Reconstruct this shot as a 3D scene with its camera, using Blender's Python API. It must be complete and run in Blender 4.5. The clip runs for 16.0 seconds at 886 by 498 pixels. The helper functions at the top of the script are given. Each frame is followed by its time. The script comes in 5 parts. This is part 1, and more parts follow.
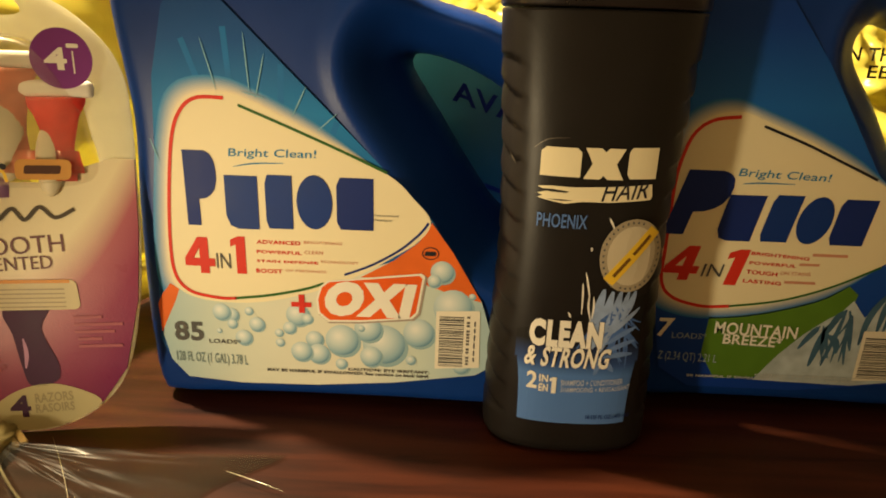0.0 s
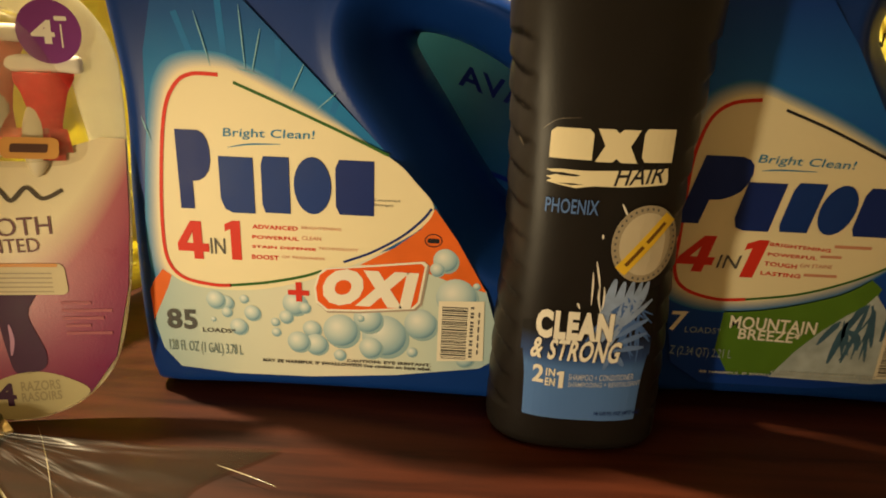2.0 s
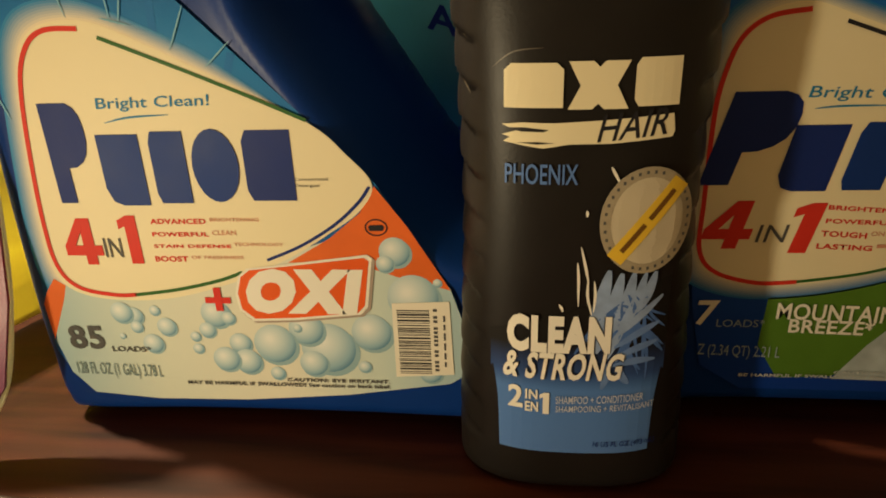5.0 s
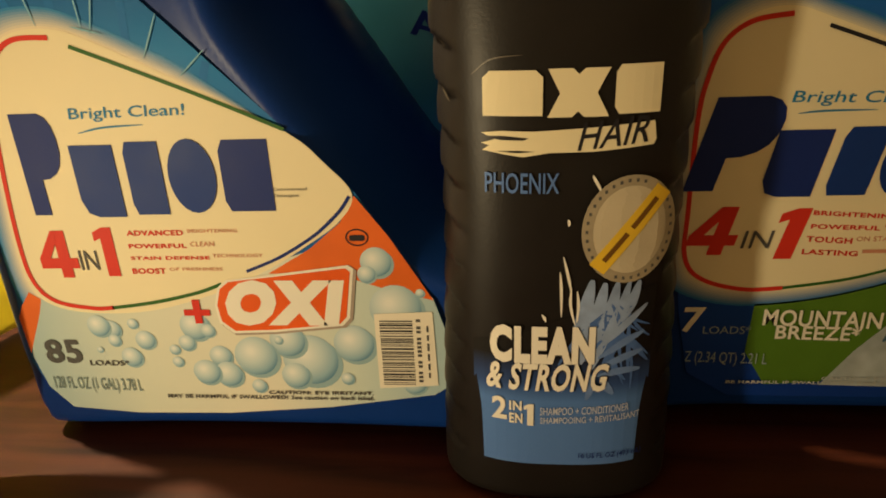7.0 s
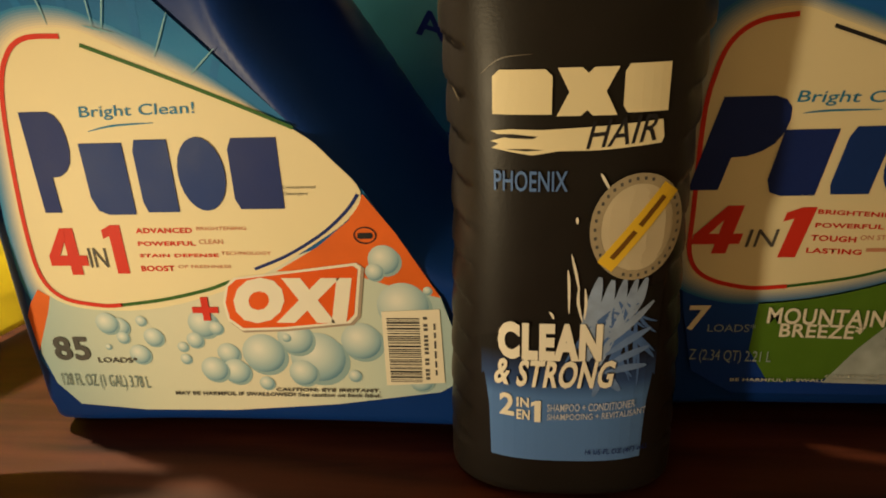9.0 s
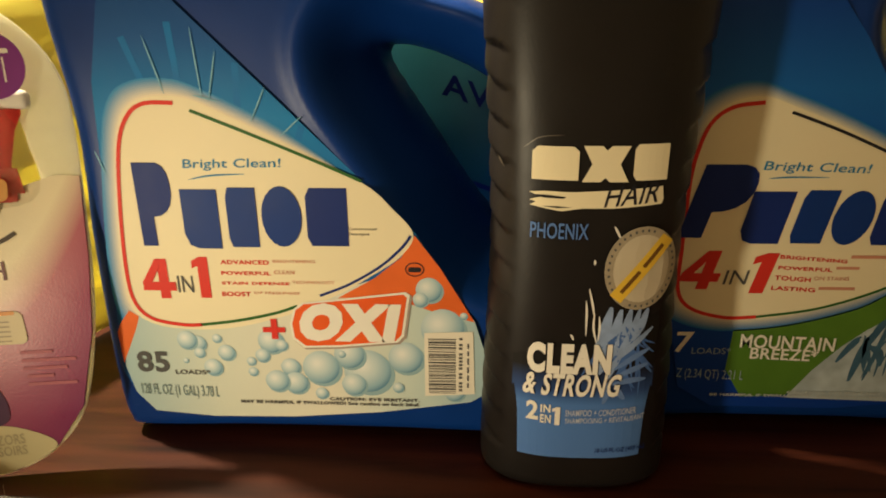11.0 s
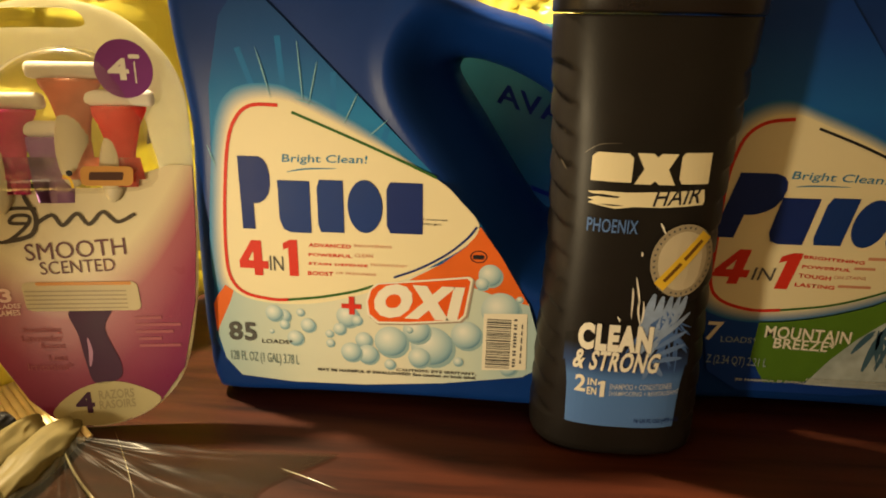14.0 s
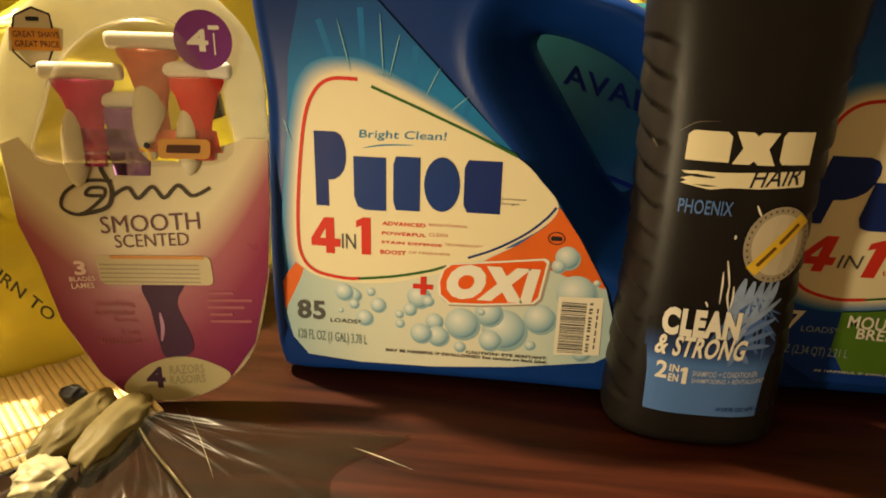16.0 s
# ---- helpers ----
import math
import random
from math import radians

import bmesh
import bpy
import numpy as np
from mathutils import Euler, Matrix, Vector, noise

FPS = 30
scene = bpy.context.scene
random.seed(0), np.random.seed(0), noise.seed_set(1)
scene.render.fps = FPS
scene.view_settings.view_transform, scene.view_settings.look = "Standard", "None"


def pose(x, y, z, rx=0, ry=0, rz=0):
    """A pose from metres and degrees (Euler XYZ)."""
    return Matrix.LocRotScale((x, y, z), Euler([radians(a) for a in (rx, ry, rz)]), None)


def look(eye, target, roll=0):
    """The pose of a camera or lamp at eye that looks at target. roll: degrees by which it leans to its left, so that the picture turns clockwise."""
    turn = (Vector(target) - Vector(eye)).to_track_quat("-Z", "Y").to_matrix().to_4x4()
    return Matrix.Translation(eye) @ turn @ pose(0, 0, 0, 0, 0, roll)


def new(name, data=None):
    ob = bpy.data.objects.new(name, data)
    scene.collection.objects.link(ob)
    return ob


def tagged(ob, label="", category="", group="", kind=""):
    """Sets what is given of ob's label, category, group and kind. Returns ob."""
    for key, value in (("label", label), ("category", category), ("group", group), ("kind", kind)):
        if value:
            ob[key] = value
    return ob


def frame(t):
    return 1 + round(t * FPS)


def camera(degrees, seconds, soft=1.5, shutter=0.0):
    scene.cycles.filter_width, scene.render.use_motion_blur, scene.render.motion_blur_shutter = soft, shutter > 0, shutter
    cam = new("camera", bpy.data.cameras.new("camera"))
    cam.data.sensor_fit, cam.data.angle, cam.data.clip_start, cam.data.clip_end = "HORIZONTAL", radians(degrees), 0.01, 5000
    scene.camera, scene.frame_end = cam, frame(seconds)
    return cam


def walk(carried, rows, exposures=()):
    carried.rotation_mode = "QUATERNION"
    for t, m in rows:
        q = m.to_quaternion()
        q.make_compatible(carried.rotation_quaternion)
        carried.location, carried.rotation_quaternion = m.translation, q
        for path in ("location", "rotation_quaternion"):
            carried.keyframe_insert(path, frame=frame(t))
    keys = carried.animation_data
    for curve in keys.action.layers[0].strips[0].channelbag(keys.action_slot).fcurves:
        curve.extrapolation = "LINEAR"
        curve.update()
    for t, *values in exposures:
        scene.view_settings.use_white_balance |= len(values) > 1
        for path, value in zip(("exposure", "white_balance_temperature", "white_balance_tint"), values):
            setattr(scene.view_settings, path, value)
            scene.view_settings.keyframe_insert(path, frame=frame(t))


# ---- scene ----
cam = camera(68.7, 16.0, 1.8, 0.5)
TILT, RISE = -19.5, 0.106
PATH = [
    (0, (0.026, 0.039, 0.108), (-0.012, 2.038, 0.133), 2.4),
    (0.5, (0.027, 0.041, 0.108), (0.001, 2.041, 0.126), 2.6),
    (1, (0.025, 0.043, 0.105), (-0.003, 2.042, 0.092), 2.5),
    (1.5, (0.024, 0.041, 0.104), (-0.004, 2.041, 0.107), 2.8),
    (2, (0.027, 0.053, 0.104), (-0.028, 2.052, 0.116), 3.0),
    (2.5, (0.034, 0.071, 0.106), (-0.141, 2.063, 0.085), 1.3),
    (3, (0.043, 0.104, 0.118), (-0.179, 2.091, 0.15), 1.4),
    (3.5, (0.053, 0.124, 0.115), (-0.202, 2.107, 0.07), 0.2),
    (4, (0.06, 0.121, 0.113), (-0.138, 2.11, 0.045), 0.1),
    (4.5, (0.061, 0.123, 0.112), (-0.14, 2.111, 0.018), 0.0),
    (7, (0.065, 0.129, 0.115), (-0.111, 2.119, 0.029), -0.6),
    (7.5, (0.063, 0.128, 0.116), (-0.115, 2.119, 0.04), -0.6),
    (8, (0.063, 0.127, 0.116), (-0.117, 2.117, 0.042), -0.6),
    (8.5, (0.064, 0.129, 0.115), (-0.113, 2.119, 0.03), -0.6),
    (9, (0.062, 0.127, 0.114), (-0.11, 2.118, 0.031), -0.5),
    (11.5, (0.027, 0.058, 0.115), (-0.031, 2.057, 0.129), 1.2),
    (12, (0.017, 0.047, 0.11), (-0.039, 2.046, 0.126), 2.6),
    (12.5, (0.019, 0.049, 0.108), (-0.033, 2.049, 0.105), 2.2),
    (13, (0.022, 0.045, 0.113), (-0.087, 2.042, 0.119), 1.9),
    (13.5, (0.022, 0.042, 0.115), (-0.103, 2.038, 0.122), 1.8),
    (14, (0.018, 0.035, 0.112), (-0.118, 2.03, 0.116), 2.5),
    (14.5, (0.008, 0.038, 0.111), (-0.152, 2.032, 0.111), 2.7),
    (15, (-0.004, 0.031, 0.112), (-0.21, 2.021, 0.11), 3.1),
    (15.5, (-0.008, 0.035, 0.107), (-0.195, 2.026, 0.107), 3.6),
    (16, (-0.011, 0.039, 0.105), (-0.198, 2.03, 0.079), 3.6),
]
walk(cam, [(t, pose(0, 0, RISE, TILT) @ look(eye, target, roll)) for t, eye, target, roll in PATH],
     [(0.0, 0.05, 6500, 10), (0.5, 0.1, 5600, 10), (1.0, 0.02, 6500, 10), (3.0, 0.0, 6400, 10), (3.5, -0.02, 6000, 10), (4.0, -0.07, 6200, 10), (4.5, -0.08, 6100, 10),
      (7.0, -0.08, 6500, 10), (9.0, -0.08, 6500, 10), (11.5, 0.05, 5700, 10), (12.0, 0.05, 6500, 10), (14.5, 0.05, 6400, 10), (15.0, 0.12, 6100, 10), (15.5, 0.05, 6500, 10), (16.0, -0.06, 6500, 10)])

# ---- light ----
world = bpy.data.worlds.new("room_air")
scene.world = world
world.use_nodes = True
world.node_tree.nodes["Background"].inputs[0].default_value = (1.0, 0.86, 0.74, 1)
world.node_tree.nodes["Background"].inputs[1].default_value = 0.045


def lamp(name, place, watts, colour, radius, kind="POINT"):
    data = bpy.data.lights.new(name, kind)
    data.energy, data.color, data.shadow_soft_size = watts, colour, radius
    ob = new(name, data)
    ob.location = place
    return ob


WARM = (1.0, 0.78, 0.45)
# Unseen spot added for the labels, low and narrow so table and sides stay dim.
front_spot = lamp("lamp_beside", (-0.285, -0.02, 0.055), 7.0, WARM, 0.018, "SPOT")
front_spot.data.spot_size, front_spot.data.spot_blend = radians(52), 1.0
front_spot.matrix_world = look(front_spot.location, (0.01, 0.40, 0.10))
lamp("ceiling_lamp", (-0.70, 0.60, 1.35), 330.0, WARM, 0.035)


# ---- materials ----
def material(name, colour, rough=0.5, metal=0.0, vary=0.12, scale=60.0, bump=0.1, fine=900.0, coat=0.0, per=0.0, translucent=0.0, spec=0.5):
    """A painted, moulded or printed surface with two scales of variation and a fine relief."""
    m = bpy.data.materials.new(name)
    m.use_nodes = True
    nt = m.node_tree
    n, l = nt.nodes, nt.links
    b = n["Principled BSDF"]
    b.inputs["Roughness"].default_value = rough
    b.inputs["Metallic"].default_value = metal
    b.inputs["Coat Weight"].default_value = coat
    b.inputs["Coat Roughness"].default_value = 0.12
    b.inputs["Specular IOR Level"].default_value = 0.18 if name.endswith(("ink", "print")) else spec
    co = n.new("ShaderNodeTexCoord")
    big, small = n.new("ShaderNodeTexNoise"), n.new("ShaderNodeTexNoise")
    big.inputs["Scale"].default_value, small.inputs["Scale"].default_value = scale, fine
    big.inputs["Detail"].default_value = 5
    l.new(co.outputs["Object"], big.inputs["Vector"])
    l.new(co.outputs["Object"], small.inputs["Vector"])
    mix = n.new("ShaderNodeMix")
    mix.data_type = "RGBA"
    mix.inputs[6].default_value = (*[c * (1 - vary) for c in colour], 1)
    mix.inputs[7].default_value = (*[min(1, c * (1 + vary)) for c in colour], 1)
    l.new(big.outputs["Fac"], mix.inputs[0])
    l.new(mix.outputs[2], b.inputs["Base Color"])
    r = n.new("ShaderNodeMapRange")
    r.inputs["To Min"].default_value, r.inputs["To Max"].default_value = max(0.03, rough - 0.08), min(1, rough + 0.1)
    l.new(big.outputs["Fac"], r.inputs["Value"])
    l.new(r.outputs[0], b.inputs["Roughness"])
    bp = n.new("ShaderNodeBump")
    bp.inputs["Strength"].default_value, bp.inputs["Distance"].default_value = bump, 0.0004
    l.new(small.outputs["Fac"], bp.inputs["Height"])
    l.new(bp.outputs[0], b.inputs["Normal"])
    if translucent:
        tr, ms = n.new("ShaderNodeBsdfTranslucent"), n.new("ShaderNodeMixShader")
        l.new(mix.outputs[2], tr.inputs[0])
        ms.inputs[0].default_value = translucent
        l.new(b.outputs[0], ms.inputs[1])
        l.new(tr.outputs[0], ms.inputs[2])
        l.new(ms.outputs[0], n["Material Output"].inputs[0])
    return m


def printed(name, stops, axis, lo, hi, rough=0.5):
    """A printed sheet whose ink runs from colour to colour along one axis of its thing."""
    m = material(name, (0.5, 0.5, 0.5), rough, spec=0.25)
    n, l = m.node_tree.nodes, m.node_tree.links
    co, sep, mr, ramp = n.new("ShaderNodeTexCoord"), n.new("ShaderNodeSeparateXYZ"), n.new("ShaderNodeMapRange"), n.new("ShaderNodeValToRGB")
    l.new(co.outputs["Object"], sep.inputs[0])
    l.new(sep.outputs[axis], mr.inputs["Value"])
    mr.inputs["From Min"].default_value, mr.inputs["From Max"].default_value = lo, hi
    l.new(mr.outputs[0], ramp.inputs[0])
    e = ramp.color_ramp.elements
    for i, (p, c) in enumerate(stops):
        el = e[i] if i < 2 else e.new(p)
        el.position, el.color = p, (*c, 1)
    l.new(ramp.outputs[0], n["Principled BSDF"].inputs["Base Color"])
    return m


def clear(name, colour, haze, rough=0.08, bump=0.0, gloss=1.0, through_=0.85):
    """Thin clear plastic film: it lets light through, scatters a little and shines."""
    m = bpy.data.materials.new(name)
    m.use_nodes = True
    n, l = m.node_tree.nodes, m.node_tree.links
    n.remove(n["Principled BSDF"])
    tp, df, tl, gl = (n.new("ShaderNodeBsdf" + k) for k in ("Transparent", "Diffuse", "Translucent", "Glossy"))
    tp.inputs[0].default_value = (*[through_ + (1 - through_) * c for c in colour], 1)
    df.inputs[0].default_value = tl.inputs[0].default_value = (*colour, 1)
    gl.inputs["Roughness"].default_value = rough
    a, s, g = n.new("ShaderNodeMixShader"), n.new("ShaderNodeMixShader"), n.new("ShaderNodeMixShader")
    l.new(df.outputs[0], a.inputs[1])
    l.new(tl.outputs[0], a.inputs[2])
    a.inputs[0].default_value = 0.5
    noise_ = n.new("ShaderNodeTexNoise")
    noise_.inputs["Scale"].default_value = 35
    co = n.new("ShaderNodeTexCoord")
    l.new(co.outputs["Object"], noise_.inputs["Vector"])
    mr = n.new("ShaderNodeMapRange")
    mr.inputs["From Min"].default_value, mr.inputs["From Max"].default_value = 0.3, 0.7
    mr.inputs["To Min"].default_value, mr.inputs["To Max"].default_value = haze * 0.6, min(1, haze * 1.4)
    l.new(noise_.outputs["Fac"], mr.inputs["Value"])
    l.new(mr.outputs[0], s.inputs[0])
    l.new(tp.outputs[0], s.inputs[1])
    l.new(a.outputs[0], s.inputs[2])
    fr = n.new("ShaderNodeFresnel")
    fr.inputs[0].default_value = 1.45
    weak = n.new("ShaderNodeMath")
    weak.operation = "MULTIPLY"
    weak.inputs[1].default_value = gloss
    l.new(fr.outputs[0], weak.inputs[0])
    l.new(weak.outputs[0], g.inputs[0])
    l.new(s.outputs[0], g.inputs[1])
    l.new(gl.outputs[0], g.inputs[2])
    if bump:
        bp = n.new("ShaderNodeBump")
        bp.inputs["Strength"].default_value, bp.inputs["Distance"].default_value = bump, 0.003
        l.new(noise_.outputs["Fac"], bp.inputs["Height"])
        l.new(bp.outputs[0], gl.inputs["Normal"])
        l.new(bp.outputs[0], fr.inputs["Normal"])
    l.new(g.outputs[0], n["Material Output"].inputs[0])
    return m


def wood(name):
    """Dark red-brown varnished wood with long grain."""
    m = material(name, (0.1, 0.03, 0.015), 0.3, spec=0.12)
    n, l = m.node_tree.nodes, m.node_tree.links
    b = n["Principled BSDF"]
    co, mp = n.new("ShaderNodeTexCoord"), n.new("ShaderNodeMapping")
    mp.inputs["Scale"].default_value = (5, 60, 20)
    mp.inputs["Rotation"].default_value = (0, 0, radians(8))
    l.new(co.outputs["Object"], mp.inputs[0])
    g1, sc = n.new("ShaderNodeTexNoise"), n.new("ShaderNodeTexNoise")
    g1.inputs["Scale"].default_value, g1.inputs["Detail"].default_value, g1.inputs["Distortion"].default_value = 1.6, 8, 0.6
    sc.inputs["Scale"].default_value, sc.inputs["Detail"].default_value = 14, 6
    l.new(mp.outputs[0], g1.inputs["Vector"])
    l.new(co.outputs["Object"], sc.inputs["Vector"])
    ramp = n.new("ShaderNodeValToRGB")
    e = ramp.color_ramp.elements
    e[0].position, e[0].color = 0.3, (0.01, 0.002, 0.001, 1)
    e[1].position, e[1].color = 0.75, (0.047, 0.0115, 0.005, 1)
    l.new(g1.outputs["Fac"], ramp.inputs[0])
    l.new(ramp.outputs[0], b.inputs["Base Color"])
    mr = n.new("ShaderNodeMapRange")
    mr.inputs["To Min"].default_value, mr.inputs["To Max"].default_value = 0.28, 0.6
    l.new(sc.outputs["Fac"], mr.inputs["Value"])
    l.new(mr.outputs[0], b.inputs["Roughness"])
    return m


CREAM, NAVY, RED, DARK = (0.8, 0.73, 0.5), (0.008, 0.025, 0.17), (0.62, 0.035, 0.02), (0.02, 0.02, 0.025)
M = {
    "blue": material("moulded_blue_plastic", (0.0045, 0.034, 0.2), 0.36, spec=0.18, vary=0.2, scale=25, bump=0.05, fine=500),
    "black": material("black_plastic", (0.012, 0.0105, 0.0102), 0.38, spec=0.22, vary=0.25, scale=40, bump=0.1),
    "cap": material("satin_black_cap", (0.016, 0.014, 0.013), 0.3),
    "cream": material("cream_print", CREAM, 0.5, vary=0.04, scale=20, bump=0.05),
    "navy": material("navy_ink", NAVY, 0.5),
    "mid": material("mid_blue_ink", (0.007, 0.036, 0.21), 0.5),
    "cyan": material("teal_ink", (0.02, 0.2, 0.42), 0.5),
    "red": material("red_ink", RED, 0.5),
    "pale_red": material("faint_red_ink", (0.6, 0.28, 0.18), 0.45),
    "orange": material("orange_ink", (0.72, 0.14, 0.02), 0.5, vary=0.18, scale=50),
    "green": material("green_ink", (0.03, 0.12, 0.02), 0.5),
    "grey": material("grey_ink", (0.09, 0.09, 0.09), 0.45),
    "dark": material("dark_ink", DARK, 0.5),
    "white": material("white_print", (0.8, 0.78, 0.7), 0.5, vary=0.04),
    "paper": material("sticker_paper", (0.78, 0.74, 0.62), 0.55, vary=0.05),
    "yellow": material("amber_ink", (0.75, 0.5, 0.04), 0.45),
    "powder": material("powder_blue_ink", (0.1, 0.2, 0.5), 0.5, vary=0.22, scale=70),
    "lilac": material("lilac_blue_ink", (0.2, 0.3, 0.62), 0.5, vary=0.2, scale=90),
    "purple": material("purple_ink", (0.2, 0.04, 0.24), 0.5),
    "plum": material("plum_ink", (0.045, 0.009, 0.045), 0.5, vary=0.3, scale=80),
    "pinkink": material("pale_pink_ink", (0.75, 0.55, 0.55), 0.45),
    "olive": material("label_green_ink", (0.09, 0.2, 0.02), 0.5, vary=0.25, scale=40),
    "snow": material("mountain_print", (0.42, 0.5, 0.55), 0.5, vary=0.45, scale=110),
    "rock": material("mountain_shade_ink", (0.05, 0.12, 0.2), 0.5, vary=0.4, scale=120),
    "wood": wood("varnished_dark_wood"),
    "wall": material("warm_wall_paint", (0.24, 0.2, 0.14), 0.8, vary=0.08, scale=4, fine=120, bump=0.2),
    "floor": material("dim_floor", (0.12, 0.08, 0.05), 0.6, vary=0.2, scale=8),
}


# ---- building helpers ----
def mesh_object(name, mesh, mat, parent=None, label=""):
    ob = new(name, mesh)
    mesh.materials.clear()
    mesh.materials.append(mat)
    if parent is not None:
        ob.parent = parent
    if label:
        ob["label"] = label
    return ob


def part(name, bm, mat, parent=None, label="", smooth=True):
    me = bpy.data.meshes.new(name)
    bm.normal_update()
    bm.to_mesh(me)
    bm.free()
    if smooth:
        me.polygons.foreach_set("use_smooth", [True] * len(me.polygons))
    return mesh_object(name, me, mat, parent, label)


def thing(name, place, yaw, label, category, group="", kind=""):
    ob = new(name)
    ob.empty_display_size = 0.02
    ob.matrix_basis = pose(*place, 0, 0, yaw)
    return tagged(ob, label, category, group, kind)


def smooth_loop(pts, n=8):
    """A closed Catmull-Rom curve through a few corner points."""
    out, k = [], len(pts)
    for i in range(k):
        p0, p1, p2, p3 = (np.array(pts[(i + j - 1) % k]) for j in range(4))
        for s in range(n):
            t = s / n
            out.append(tuple(0.5 * (2 * p1 + (p2 - p0) * t + (2 * p0 - 5 * p1 + 4 * p2 - p3) * t * t + (3 * p1 - p0 - 3 * p2 + p3) * t ** 3)))
    return out


def smooth_line(pts, n=8):
    out, k = [], len(pts)
    for i in range(k - 1):
        p0, p1, p2, p3 = (np.array(pts[min(max(i + j - 1, 0), k - 1)]) for j in range(4))
        for s in range(n):
            t = s / n
            out.append(tuple(0.5 * (2 * p1 + (p2 - p0) * t + (2 * p0 - 5 * p1 + 4 * p2 - p3) * t * t + (3 * p1 - p0 - 3 * p2 + p3) * t ** 3)))
    return out + [tuple(pts[-1])]


def flat(u):
    return 0.0


class Sheet:
    """Prints on the front of a thing: u to the right, v up, each layer a hair proud of the one below."""

    def __init__(self, parent, front, bend=flat):
        self.parent, self.front, self.bend, self.step = parent, front, bend, 0.00012

    def at(self, u, v, layer):
        return (u, self.front + self.bend(u) - self.step * layer, v)

    def link(self, name, verts, faces, layer, mat, label=""):
        me = bpy.data.meshes.new(name)
        me.from_pydata([self.at(u, v, layer) for u, v in verts], [], faces)
        return mesh_object(name, me, mat, self.parent, label)

    def shape(self, name, pts, layer, mat, label=""):
        bm = bmesh.new()
        f = bm.faces.new([bm.verts.new((u, 0, v)) for u, v in pts])
        bm.normal_update()
        bmesh.ops.triangulate(bm, faces=[f])
        if self.bend is not flat:
            bmesh.ops.subdivide_edges(bm, edges=bm.edges[:], cuts=4, use_grid_fill=True)
        for q in bm.verts:
            q.co = self.at(q.co.x, q.co.z, layer)
        bmesh.ops.recalc_face_normals(bm, faces=bm.faces)
        if sum(f.normal.y for f in bm.faces) > 0:
            bmesh.ops.reverse_faces(bm, faces=bm.faces)
        return part(name, bm, mat, self.parent, label, False)

    def bar(self, name, u0, v0, u1, v1, layer, mat, round_=0.0, lean=0.0, label=""):
        r = min(round_, abs(u1 - u0) / 2.01, abs(v1 - v0) / 2.01)
        pts = []
        for cx, cy, a in ((u1 - r, v0 + r, -90), (u1 - r, v1 - r, 0), (u0 + r, v1 - r, 90), (u0 + r, v0 + r, 180)):
            for k in range(5 if r else 1):
                t = radians(a + 22.5 * k)
                x, y = cx + r * math.cos(t), cy + r * math.sin(t)
                pts.append((x + lean * (y - v0), y))
        n = 6
        if self.bend is flat:
            return self.shape(name, pts, layer, mat, label)
        if r:
            return self.shape(name, pts, layer, mat, label)
        verts = [(u0 + (u1 - u0) * i / n + lean * (v - v0), v) for v in (v0, v1) for i in range(n + 1)]
        return self.link(name, verts, [(i, i + 1, i + n + 2, i + n + 1) for i in range(n)], layer, mat, label)

    def disc(self, name, u, v, ru, rv, layer, mat, n=28, label=""):
        return self.shape(name, [(u + ru * math.cos(2 * math.pi * k / n), v + rv * math.sin(2 * math.pi * k / n)) for k in range(n)], layer, mat, label)

    def ring(self, name, u, v, ru, rv, wide, layer, mat, n=36):
        verts = [(u + (ru - s) * math.cos(2 * math.pi * k / n), v + (rv - s) * math.sin(2 * math.pi * k / n)) for s in (0, wide) for k in range(n)]
        return self.link(name, verts, [(k, (k + 1) % n, n + (k + 1) % n, n + k) for k in range(n)], layer, mat)

    def stroke(self, name, pts, wide, layer, mat, n=8, taper=False):
        p = [np.array(q) for q in (smooth_line(pts, n) if n else pts)]
        verts, k = [], len(p)
        for i, q in enumerate(p):
            d = p[min(i + 1, k - 1)] - p[max(i - 1, 0)]
            d = d / (np.linalg.norm(d) or 1)
            s = wide / 2 * ((0.25 + 0.75 * math.sin(math.pi * i / (k - 1))) if taper else 1)
            verts += [tuple(q + s * np.array((-d[1], d[0]))), tuple(q - s * np.array((-d[1], d[0])))]
        return self.link(name, verts, [(2 * i, 2 * i + 1, 2 * i + 3, 2 * i + 2) for i in range(k - 1)], layer, mat)

    def words(self, text, u0, v0, u1, v1, layer, mat, lean=0.0, fat=0.0, name="lettering", rise=0.0):
        """One line of lettering that fills the box given."""
        cu = bpy.data.curves.new("lettering", "FONT")
        cu.body, cu.size, cu.resolution_u, cu.offset = text, 1.0, 3, fat
        cu.space_character = 1 + 2.5 * fat
        tmp = new("lettering", cu)
        bpy.context.view_layer.update()
        me = bpy.data.meshes.new_from_object(tmp.evaluated_get(bpy.context.evaluated_depsgraph_get()))
        bpy.data.objects.remove(tmp)
        bpy.data.curves.remove(cu)
        xs = [q.co.x for q in me.vertices]
        ys = [q.co.y for q in me.vertices]
        x0, x1, y0, y1 = min(xs), max(xs), min(ys), max(ys)
        for q in me.vertices:
            a, b = (q.co.x - x0) / (x1 - x0), (q.co.y - y0) / (y1 - y0)
            v = v0 + b * (v1 - v0)
            q.co = self.at(u0 + a * (u1 - u0) + lean * (v - v0), v + rise * a, layer)
        return mesh_object(name, me, mat, self.parent)


